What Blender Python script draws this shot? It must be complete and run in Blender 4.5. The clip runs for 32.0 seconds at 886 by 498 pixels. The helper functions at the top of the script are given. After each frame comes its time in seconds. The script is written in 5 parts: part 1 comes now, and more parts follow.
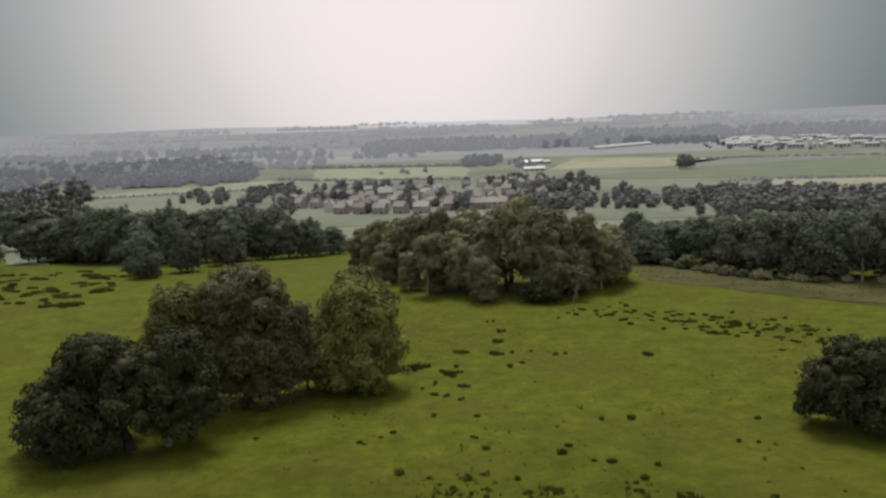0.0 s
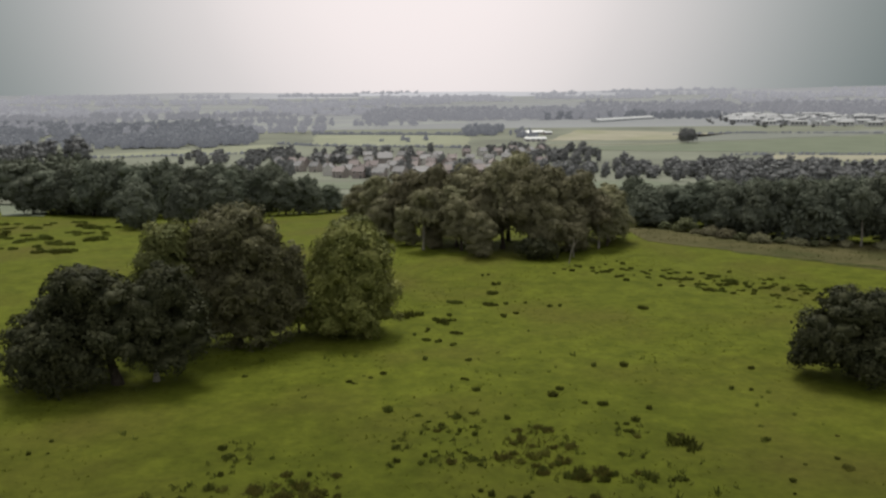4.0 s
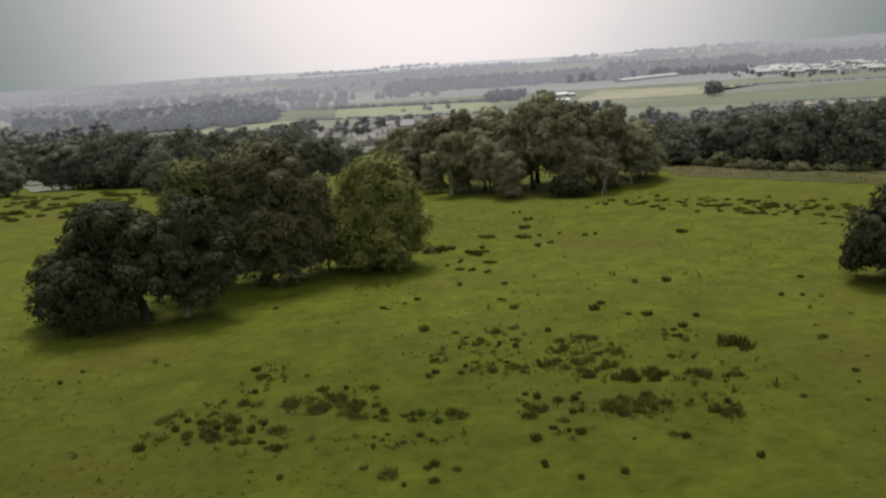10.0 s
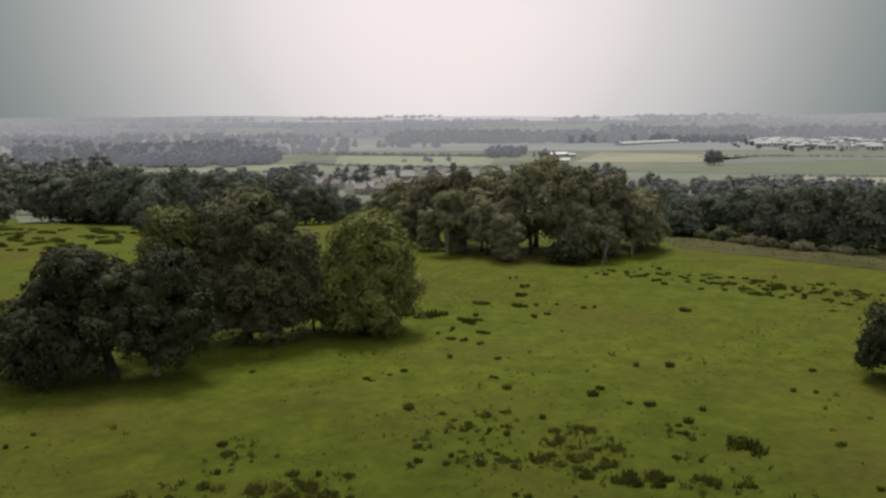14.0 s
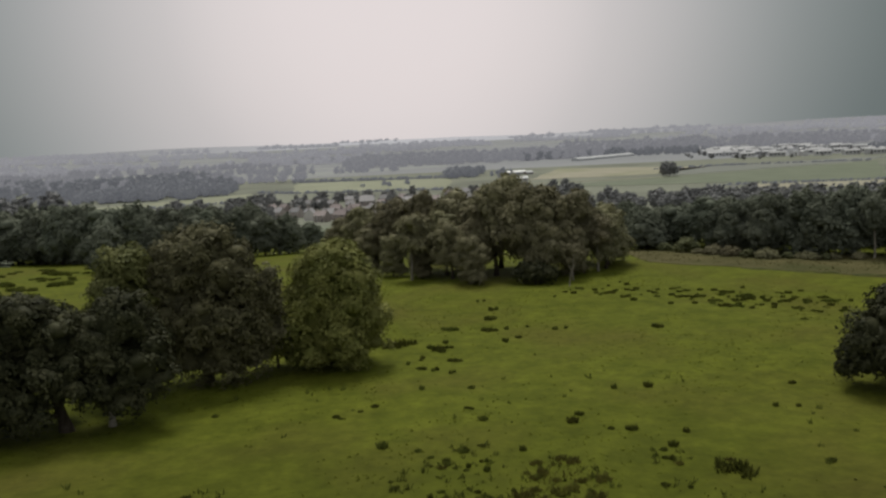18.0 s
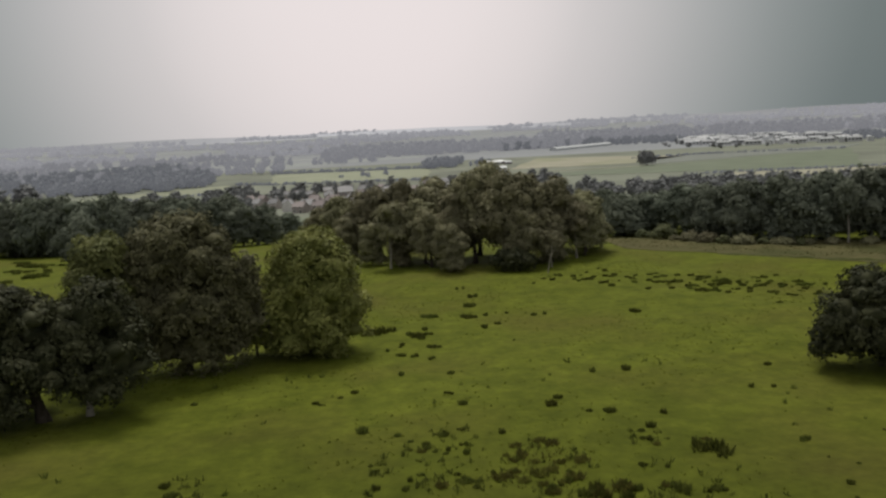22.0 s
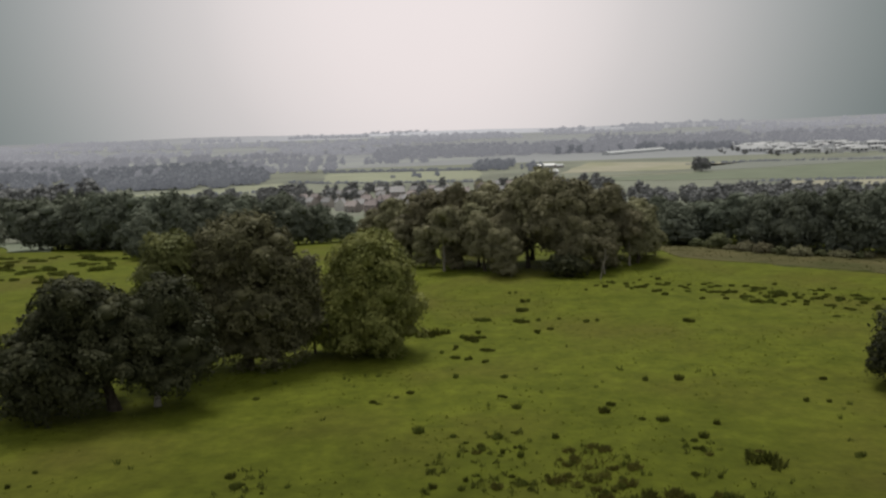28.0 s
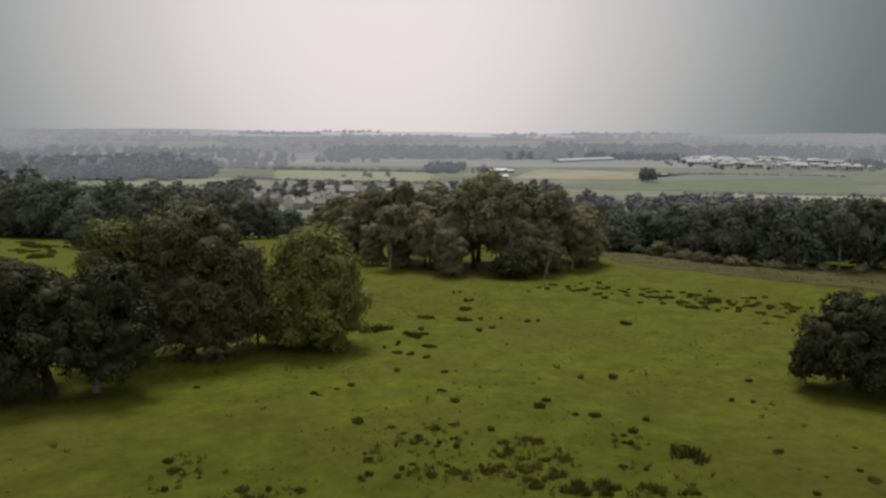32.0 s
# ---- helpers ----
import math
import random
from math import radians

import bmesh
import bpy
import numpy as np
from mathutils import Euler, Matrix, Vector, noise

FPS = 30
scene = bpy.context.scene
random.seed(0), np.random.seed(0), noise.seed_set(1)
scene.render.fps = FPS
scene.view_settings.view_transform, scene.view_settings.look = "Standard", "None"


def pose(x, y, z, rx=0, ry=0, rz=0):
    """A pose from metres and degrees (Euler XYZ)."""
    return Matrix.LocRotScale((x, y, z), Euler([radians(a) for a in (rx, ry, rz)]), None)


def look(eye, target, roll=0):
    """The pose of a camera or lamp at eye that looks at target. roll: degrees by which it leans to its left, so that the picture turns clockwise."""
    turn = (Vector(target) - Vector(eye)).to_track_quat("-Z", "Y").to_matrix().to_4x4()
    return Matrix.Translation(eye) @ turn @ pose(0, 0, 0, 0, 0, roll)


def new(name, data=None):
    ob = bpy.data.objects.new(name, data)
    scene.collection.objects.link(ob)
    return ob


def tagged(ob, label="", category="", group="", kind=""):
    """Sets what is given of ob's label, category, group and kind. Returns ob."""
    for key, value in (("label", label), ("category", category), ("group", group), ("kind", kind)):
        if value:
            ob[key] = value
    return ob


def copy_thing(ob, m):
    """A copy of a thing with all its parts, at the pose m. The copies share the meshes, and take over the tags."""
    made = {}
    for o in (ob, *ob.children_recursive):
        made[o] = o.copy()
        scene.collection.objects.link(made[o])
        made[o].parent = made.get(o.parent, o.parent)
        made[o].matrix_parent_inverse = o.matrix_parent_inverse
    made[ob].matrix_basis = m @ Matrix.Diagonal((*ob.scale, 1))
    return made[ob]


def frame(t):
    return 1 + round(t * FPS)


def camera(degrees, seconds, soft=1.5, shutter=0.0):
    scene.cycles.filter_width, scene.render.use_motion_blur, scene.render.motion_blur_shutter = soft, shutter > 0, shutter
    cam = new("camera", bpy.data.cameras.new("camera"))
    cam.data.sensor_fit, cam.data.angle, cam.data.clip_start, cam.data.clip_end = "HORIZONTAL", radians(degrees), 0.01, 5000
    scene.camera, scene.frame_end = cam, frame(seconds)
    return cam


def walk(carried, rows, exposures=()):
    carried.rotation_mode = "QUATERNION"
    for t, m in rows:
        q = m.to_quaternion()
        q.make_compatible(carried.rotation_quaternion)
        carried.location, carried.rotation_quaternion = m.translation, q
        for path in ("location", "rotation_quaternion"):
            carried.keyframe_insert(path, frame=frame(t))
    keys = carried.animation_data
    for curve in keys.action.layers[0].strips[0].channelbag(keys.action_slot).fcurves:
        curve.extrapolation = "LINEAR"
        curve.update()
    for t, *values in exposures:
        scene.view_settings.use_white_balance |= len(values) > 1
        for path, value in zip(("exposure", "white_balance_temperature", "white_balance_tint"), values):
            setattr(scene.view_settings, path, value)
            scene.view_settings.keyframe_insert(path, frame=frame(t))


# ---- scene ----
cam = camera(55.2, 32.0, soft=2.5)
PATH = [
    (0, (-0.394, 1.279, 33.139), (-0.408, 3.256, 32.836), -2.0),
    (0.5, (0.386, 0.84, 33.224), (0.358, 2.812, 32.889), -2.2),
    (1, (0.311, 0.627, 32.45), (0.297, 2.596, 32.101), -1.7),
    (1.5, (0.009, 0.8, 32.405), (0.016, 2.765, 32.032), -2.3),
    (2, (-0.008, 0.858, 31.604), (-0.001, 2.819, 31.211), -2.0),
    (2.5, (-0.075, 1.253, 30.999), (-0.101, 3.218, 30.624), -1.6),
    (3, (-0.07, 1.561, 30.726), (-0.089, 3.522, 30.332), -0.2),
    (3.5, (-0.082, 1.843, 30.303), (-0.089, 3.806, 29.923), -0.5),
    (5.5, (0.397, 2.32, 28.044), (0.354, 4.286, 27.683), -1.2),
    (6, (0.329, 2.396, 27.783), (0.287, 4.361, 27.415), -1.2),
    (6.2, (0.302, 2.38, 27.707), (0.253, 4.343, 27.327), -0.7),
    (6.5, (0.261, 2.356, 27.594), (0.204, 4.339, 27.343), -3.4),
    (6.7, (0.243, 2.505, 27.403), (0.201, 4.481, 27.095), -1.1),
    (7, (0.216, 2.729, 27.117), (0.164, 4.71, 26.849), -5.4),
    (7.2, (0.271, 2.893, 26.885), (0.246, 4.87, 26.587), -2.2),
    (7.5, (0.353, 3.138, 26.537), (0.351, 5.115, 26.234), -0.1),
    (7.7, (0.211, 3.189, 26.321), (0.187, 5.163, 26.002), -0.8),
    (8, (-0.003, 3.266, 25.997), (-0.054, 5.24, 25.676), -0.9),
    (8.2, (-0.153, 3.172, 25.759), (-0.206, 5.14, 25.411), -0.8),
    (8.5, (-0.378, 3.03, 25.401), (-0.441, 5.0, 25.062), -4.6),
    (8.7, (-0.383, 3.201, 25.056), (-0.429, 5.163, 24.672), -2.2),
    (9, (-0.39, 3.458, 24.538), (-0.426, 5.419, 24.146), -0.4),
    (9.5, (-0.479, 3.745, 24.062), (-0.51, 5.711, 23.693), -0.8),
    (9.7, (-0.511, 3.801, 23.98), (-0.573, 5.771, 23.645), -5.1),
    (10, (-0.559, 3.884, 23.857), (-0.64, 5.836, 23.428), -3.8),
    (10.2, (-0.737, 4.018, 23.88), (-0.803, 5.965, 23.43), -1.8),
    (10.5, (-1.003, 4.218, 23.914), (-1.059, 6.17, 23.484), -5.4),
    (10.7, (-0.984, 4.432, 24.004), (-1.029, 6.373, 23.522), -3.9),
    (11, (-0.955, 4.753, 24.139), (-0.989, 6.695, 23.663), -4.1),
    (11.2, (-0.947, 4.875, 24.197), (-0.996, 6.816, 23.719), -3.3),
    (11.5, (-0.936, 5.057, 24.285), (-1.051, 7.013, 23.885), -6.9),
    (11.7, (-0.935, 5.368, 24.205), (-1.055, 7.321, 23.794), -4.5),
    (12, (-0.934, 5.834, 24.084), (-1.035, 7.8, 23.729), -1.7),
    (12.5, (-0.625, 7.492, 24.224), (-0.727, 9.468, 23.931), -2.0),
    (13, (-0.366, 7.901, 24.632), (-0.465, 9.881, 24.368), -1.3),
    (13.5, (-0.636, 8.323, 24.546), (-0.718, 10.295, 24.222), -0.6),
    (14, (-0.684, 9.153, 24.58), (-0.747, 11.128, 24.268), -0.3),
    (14.5, (-0.627, 9.289, 24.749), (-0.694, 11.269, 24.472), -0.6),
    (16.5, (-1.408, 11.382, 24.773), (-1.441, 13.364, 24.504), -4.1),
    (17, (-1.143, 11.697, 24.748), (-1.161, 13.678, 24.468), -2.8),
    (17.5, (-1.174, 11.732, 24.784), (-1.173, 13.713, 24.504), -3.3),
    (18, (-1.122, 11.965, 24.657), (-1.094, 13.948, 24.394), -2.7),
    (18.5, (-0.684, 12.48, 24.622), (-0.663, 14.462, 24.352), -2.0),
    (19, (-0.664, 12.33, 24.446), (-0.642, 14.316, 24.21), -2.1),
    (19.5, (-0.521, 12.204, 24.53), (-0.493, 14.192, 24.312), -2.2),
    (19.7, (-0.552, 12.254, 24.382), (-0.523, 14.242, 24.168), -2.0),
    (20, (-0.598, 12.329, 24.16), (-0.546, 14.312, 23.909), 1.0),
    (20.2, (-0.649, 12.308, 24.08), (-0.608, 14.292, 23.83), -1.1),
    (20.5, (-0.726, 12.276, 23.959), (-0.661, 14.253, 23.665), 1.2),
    (20.7, (-0.808, 12.163, 24.019), (-0.753, 14.146, 23.76), -1.6),
    (21, (-0.931, 11.994, 24.108), (-0.883, 13.977, 23.852), -1.4),
    (21.5, (-0.92, 12.103, 24.175), (-0.876, 14.081, 23.885), -2.4),
    (22, (-1.036, 11.796, 24.209), (-0.961, 13.774, 23.922), -3.0),
    (22.5, (-1.072, 11.648, 24.234), (-1.041, 13.625, 23.936), -1.4),
    (23, (-1.162, 11.623, 24.293), (-1.096, 13.599, 23.991), -1.9),
    (23.5, (-1.26, 11.326, 24.116), (-1.205, 13.304, 23.827), -1.7),
    (24, (-1.53, 11.482, 24.286), (-1.507, 13.465, 24.024), -1.1),
    (24.5, (-1.614, 11.344, 24.359), (-1.528, 13.326, 24.111), -1.8),
    (26.5, (-1.814, 10.952, 24.453), (-1.731, 12.934, 24.191), -3.4),
    (27, (-1.572, 10.756, 24.798), (-1.481, 12.736, 24.527), -4.8),
    (27.2, (-1.632, 10.608, 24.806), (-1.57, 12.589, 24.538), -3.8),
    (27.5, (-1.723, 10.385, 24.818), (-1.724, 12.367, 24.548), -3.4),
    (27.7, (-1.798, 10.322, 24.833), (-1.835, 12.301, 24.549), -2.8),
    (28, (-1.91, 10.227, 24.856), (-1.949, 12.207, 24.577), -2.0),
    (28.2, (-1.817, 10.234, 24.878), (-1.813, 12.213, 24.585), 0.7),
    (28.5, (-1.678, 10.245, 24.911), (-1.632, 12.229, 24.656), -1.3),
    (28.7, (-1.692, 10.108, 24.855), (-1.605, 12.08, 24.537), 1.9),
    (29, (-1.713, 9.902, 24.771), (-1.627, 11.882, 24.503), -0.8),
    (29.2, (-1.779, 9.851, 24.753), (-1.707, 11.833, 24.498), -3.1),
    (29.5, (-1.878, 9.774, 24.725), (-1.81, 11.757, 24.472), -3.6),
    (29.7, (-1.865, 9.545, 24.704), (-1.795, 11.528, 24.459), -3.3),
    (30, (-1.845, 9.201, 24.672), (-1.778, 11.188, 24.451), -3.8),
    (30.5, (-1.978, 9.336, 24.713), (-1.925, 11.321, 24.473), -3.6),
    (30.7, (-1.923, 9.194, 24.732), (-1.875, 11.178, 24.486), -4.2),
    (31, (-1.841, 8.981, 24.761), (-1.787, 10.964, 24.51), -3.7),
    (31.5, (-1.697, 8.898, 24.833), (-1.619, 10.881, 24.583), -3.4),
    (31.7, (-1.643, 8.792, 24.705), (-1.569, 10.77, 24.421), -3.6),
    (32, (-1.561, 8.632, 24.514), (-1.479, 10.612, 24.238), 0.4),
]
EXPOSURES = [(0, -0.05), (3, 0), (6, 0), (7, -0.1), (8.5, 0), (9, 0.05), (10, 0.1), (11, 0.4), (11.6, 0.4), (12, 0.25), (12.5, 0.07), (13, -0.05), (14, -0.05), (16.5, -0.25),
             (17, -0.25), (18, -0.3), (19, -0.13), (20, -0.25), (22, -0.2), (23, -0.15), (24.5, -0.17), (27, -0.3), (28, -0.15), (29, -0.13), (30, -0.25), (31, -0.25), (32, -0.2)]
walk(cam, [(t, look(eye, target, roll)) for t, eye, target, roll in PATH], EXPOSURES)

# ---------------------------------------------------------------- world and light
world = bpy.data.worlds.new("overcast_sky")
scene.world = world
world.use_nodes = True
wn, wl = world.node_tree.nodes, world.node_tree.links
wn.clear()
SUN_AZ, SUN_EL = radians(-3), radians(60)        # sun behind the cloud, ahead of the flight


def wnode(kind, **sets):
    n = wn.new(kind)
    for k, v in sets.items():
        if k == "op":
            n.operation = v
        else:
            n.inputs[int(k[1:])].default_value = v
    return n


tc = wn.new("ShaderNodeTexCoord")
sky = wn.new("ShaderNodeTexSky")
sky.sky_type, sky.sun_disc, sky.sun_elevation, sky.sun_rotation = "NISHITA", False, SUN_EL, SUN_AZ
sky.air_density, sky.dust_density, sky.ozone_density = 1.0, 6.0, 1.0
# cloud deck: bright low ahead and overhead; sides darkened, lens vignetting put into colour
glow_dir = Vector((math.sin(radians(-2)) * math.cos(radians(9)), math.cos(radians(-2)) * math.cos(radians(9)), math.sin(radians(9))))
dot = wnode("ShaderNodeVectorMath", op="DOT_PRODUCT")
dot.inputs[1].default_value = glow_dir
vignette_veil = wn.new("ShaderNodeValToRGB")
vignette_veil.color_ramp.interpolation = "B_SPLINE"
els = vignette_veil.color_ramp.elements
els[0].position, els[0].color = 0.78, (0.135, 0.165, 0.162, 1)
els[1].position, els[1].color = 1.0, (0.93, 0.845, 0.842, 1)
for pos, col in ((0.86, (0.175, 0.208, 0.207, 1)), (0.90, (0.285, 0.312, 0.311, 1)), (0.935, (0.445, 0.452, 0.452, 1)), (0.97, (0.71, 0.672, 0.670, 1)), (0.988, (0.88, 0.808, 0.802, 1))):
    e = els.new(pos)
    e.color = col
sep = wn.new("ShaderNodeSeparateXYZ")
over = wn.new("ShaderNodeMapRange")
over.inputs[1].default_value, over.inputs[2].default_value = 0.32, 0.9
over.inputs[3].default_value, over.inputs[4].default_value = 0.0, 1.0
behind = wn.new("ShaderNodeMapRange")                # unseen sky behind the flight, brightened to light the near sides of trees
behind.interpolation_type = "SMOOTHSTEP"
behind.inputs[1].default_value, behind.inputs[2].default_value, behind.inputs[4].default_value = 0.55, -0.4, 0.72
open_sky = wnode("ShaderNodeMath", op="MAXIMUM")
zen = wn.new("ShaderNodeMix")
zen.data_type = "RGBA"
zen.inputs[7].default_value = (0.72, 0.72, 0.71, 1)
cl = wn.new("ShaderNodeTexNoise")
cl.inputs["Scale"].default_value, cl.inputs["Detail"].default_value = 2.3, 5.0
clr = wn.new("ShaderNodeMapRange")
clr.inputs[1].default_value, clr.inputs[2].default_value, clr.inputs[3].default_value, clr.inputs[4].default_value = 0.3, 0.7, 0.985, 1.015
mul = wn.new("ShaderNodeVectorMath")
mul.operation = "MULTIPLY"
bg1, bg2, addw, outw = wn.new("ShaderNodeBackground"), wn.new("ShaderNodeBackground"), wn.new("ShaderNodeAddShader"), wn.new("ShaderNodeOutputWorld")
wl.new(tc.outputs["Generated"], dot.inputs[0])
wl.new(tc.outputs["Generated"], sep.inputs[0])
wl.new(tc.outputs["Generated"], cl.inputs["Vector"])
wl.new(dot.outputs["Value"], vignette_veil.inputs["Fac"])
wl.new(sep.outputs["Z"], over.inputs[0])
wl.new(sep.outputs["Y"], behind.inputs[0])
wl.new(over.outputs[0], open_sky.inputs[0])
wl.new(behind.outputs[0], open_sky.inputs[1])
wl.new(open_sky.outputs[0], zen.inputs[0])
wl.new(vignette_veil.outputs["Color"], zen.inputs[6])
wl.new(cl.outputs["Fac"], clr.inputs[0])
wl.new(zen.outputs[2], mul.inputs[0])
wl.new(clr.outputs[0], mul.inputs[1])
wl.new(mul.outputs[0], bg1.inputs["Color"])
wl.new(sky.outputs[0], bg2.inputs["Color"])
bg1.inputs["Strength"].default_value, bg2.inputs["Strength"].default_value = 1.0, 0.004
wl.new(bg1.outputs[0], addw.inputs[0])
wl.new(bg2.outputs[0], addw.inputs[1])
wl.new(addw.outputs[0], outw.inputs[0])

sun = new("sun", bpy.data.lights.new("sun", "SUN"))
sun.data.energy, sun.data.angle, sun.data.color = 2.8, radians(20), (1.0, 0.96, 0.86)
sun.matrix_world = look((math.sin(SUN_AZ) * math.cos(SUN_EL) * 300, math.cos(SUN_AZ) * math.cos(SUN_EL) * 300, math.sin(SUN_EL) * 300), (0, 0, 0))


# ---------------------------------------------------------------- materials
def material(name, c1, c2, scale=1.0, rough=0.8, spec=0.3, bump=0.0, bump_scale=None, island=0.0, objvar=0.0, c3=None, scale3=0.05, trans=0.0, metal=0.0, detail=5.0, turf=None, mottle=None):
    """Base colour between c1 and c2 by noise in metres, broad patches of c3, variation by piece and by object."""
    m = bpy.data.materials.new(name)
    m.use_nodes = True
    n, l = m.node_tree.nodes, m.node_tree.links
    b = n["Principled BSDF"]
    b.inputs["Roughness"].default_value = rough
    b.inputs["Specular IOR Level"].default_value = spec
    b.inputs["Metallic"].default_value = metal
    geo = n.new("ShaderNodeNewGeometry")
    tex = n.new("ShaderNodeTexNoise")
    tex.inputs["Scale"].default_value, tex.inputs["Detail"].default_value, tex.inputs["Roughness"].default_value = scale, detail, 0.62
    l.new(geo.outputs["Position"], tex.inputs["Vector"])
    rng = n.new("ShaderNodeMapRange")
    rng.inputs[1].default_value, rng.inputs[2].default_value = 0.32, 0.68
    l.new(tex.outputs["Fac"], rng.inputs[0])
    mix = n.new("ShaderNodeMix")
    mix.data_type = "RGBA"
    mix.inputs[6].default_value, mix.inputs[7].default_value = (*c1, 1), (*c2, 1)
    l.new(rng.outputs[0], mix.inputs[0])
    col = mix.outputs[2]
    if c3:
        t3 = n.new("ShaderNodeTexNoise")
        t3.inputs["Scale"].default_value, t3.inputs["Detail"].default_value = scale3, 4.0
        l.new(geo.outputs["Position"], t3.inputs["Vector"])
        r3 = n.new("ShaderNodeMapRange")
        r3.inputs[1].default_value, r3.inputs[2].default_value = 0.48, 0.72
        l.new(t3.outputs["Fac"], r3.inputs[0])
        m3 = n.new("ShaderNodeMix")
        m3.data_type = "RGBA"
        m3.inputs[7].default_value = (*c3, 1)
        l.new(r3.outputs[0], m3.inputs[0])
        l.new(col, m3.inputs[6])
        col = m3.outputs[2]
    if turf:                                             # turf beyond the rushy flush, ragged edge: brightened to put vignetting into the colour
        sy = n.new("ShaderNodeSeparateXYZ")
        l.new(geo.outputs["Position"], sy.inputs[0])
        te = n.new("ShaderNodeTexNoise")
        te.inputs["Scale"].default_value, te.inputs["Detail"].default_value = 0.045, 5.0
        l.new(geo.outputs["Position"], te.inputs["Vector"])
        ad = n.new("ShaderNodeMath")
        ad.operation = "MULTIPLY_ADD"
        ad.inputs[1].default_value = 70.0
        l.new(te.outputs["Fac"], ad.inputs[0])
        l.new(sy.outputs["Y"], ad.inputs[2])
        rr = n.new("ShaderNodeMapRange")
        rr.interpolation_type = "SMOOTHSTEP"
        rr.inputs[1].default_value, rr.inputs[2].default_value = 88, 128
        l.new(ad.outputs[0], rr.inputs[0])
        mt = n.new("ShaderNodeMix")
        mt.data_type, mt.blend_type = "RGBA", "MULTIPLY"
        mt.inputs[7].default_value = (*turf, 1)
        l.new(rr.outputs[0], mt.inputs[0])
        l.new(col, mt.inputs[6])
        col = mt.outputs[2]
    if mottle:                                           # tufts and worn spots, about a stride across
        tm = n.new("ShaderNodeTexNoise")
        tm.inputs["Scale"].default_value, tm.inputs["Detail"].default_value, tm.inputs["Roughness"].default_value = mottle[0], 6.0, 0.7
        l.new(geo.outputs["Position"], tm.inputs["Vector"])
        rm = n.new("ShaderNodeMapRange")
        rm.inputs[1].default_value, rm.inputs[2].default_value = 0.3, 0.7
        rm.inputs[3].default_value, rm.inputs[4].default_value = 1 - mottle[1], 1 + mottle[1]
        l.new(tm.outputs["Fac"], rm.inputs[0])
        hm = n.new("ShaderNodeHueSaturation")
        l.new(rm.outputs[0], hm.inputs["Value"])
        l.new(col, hm.inputs["Color"])
        col = hm.outputs[0]
    for socket, amount in (("island", island), ("object", objvar)):
        if amount:
            hsv = n.new("ShaderNodeHueSaturation")
            mr = n.new("ShaderNodeMapRange")
            mr.inputs[3].default_value, mr.inputs[4].default_value = 1 - amount, 1 + amount
            if socket == "island":
                l.new(geo.outputs["Random Per Island"], mr.inputs[0])
            else:
                oi = n.new("ShaderNodeObjectInfo")
                l.new(oi.outputs["Random"], mr.inputs[0])
                mh = n.new("ShaderNodeMapRange")
                mh.inputs[3].default_value, mh.inputs[4].default_value = 0.485, 0.51
                l.new(oi.outputs["Random"], mh.inputs[0])
                l.new(mh.outputs[0], hsv.inputs["Hue"])
            l.new(mr.outputs[0], hsv.inputs["Value"])
            l.new(col, hsv.inputs["Color"])
            col = hsv.outputs[0]
    l.new(col, b.inputs["Base Color"])
    if bump:
        tb = n.new("ShaderNodeTexNoise")
        tb.inputs["Scale"].default_value, tb.inputs["Detail"].default_value = bump_scale or scale * 2, 5.0
        l.new(geo.outputs["Position"], tb.inputs["Vector"])
        bp = n.new("ShaderNodeBump")
        bp.inputs["Strength"].default_value, bp.inputs["Distance"].default_value = min(1.0, bump), bump
        l.new(tb.outputs["Fac"], bp.inputs["Height"])
        l.new(bp.outputs[0], b.inputs["Normal"])
    if trans:
        out = n["Material Output"]
        tr = n.new("ShaderNodeBsdfTranslucent")
        l.new(col, tr.inputs["Color"])
        ms = n.new("ShaderNodeMixShader")
        ms.inputs[0].default_value = trans
        l.new(b.outputs[0], ms.inputs[1])
        l.new(tr.outputs[0], ms.inputs[2])
        l.new(ms.outputs[0], out.inputs["Surface"])
    return m


# turf= lifts the farther grass: vignette brightness put into its base colour
GRASS = material("meadow_grass", (0.0455, 0.0550, 0.0052), (0.074, 0.0850, 0.0090), scale=0.28, rough=0.9, spec=0.06, bump=0.2, bump_scale=1.6, c3=(0.060, 0.059, 0.0100), scale3=0.05, detail=12.0, turf=(1.38, 1.37, 1.38), mottle=(0.9, 0.22))
TUFT = material("grass_tuft", (0.072, 0.085, 0.010), (0.112, 0.120, 0.015), scale=0.4, rough=0.8, spec=0.1, island=0.2, trans=0.45)
RUSH = material("rush_blades", (0.051, 0.063, 0.012), (0.105, 0.116, 0.026), scale=0.8, rough=0.7, spec=0.12, island=0.3, objvar=0.3, trans=0.4)
RUSH_DRY = material("dry_rush", (0.084, 0.084, 0.018), (0.130, 0.122, 0.030), scale=0.7, rough=0.7, spec=0.2, island=0.3, objvar=0.2, trans=0.4)
ROUGH = material("rough_pasture", (0.060, 0.062, 0.020), (0.090, 0.086, 0.032), scale=0.15, rough=0.9, spec=0.05, island=0.1, trans=0.5)
ROUGH_TURF = material("rough_turf", (0.056, 0.054, 0.020), (0.104, 0.092, 0.040), scale=0.12, rough=0.9, spec=0.08, bump=0.3, bump_scale=1.5, c3=(0.050, 0.056, 0.018), scale3=0.04)
LEAF_DARK = material("dark_leaf", (0.026, 0.030, 0.015), (0.068, 0.069, 0.034), scale=0.6, rough=0.65, spec=0.1, island=0.22, trans=0.15)
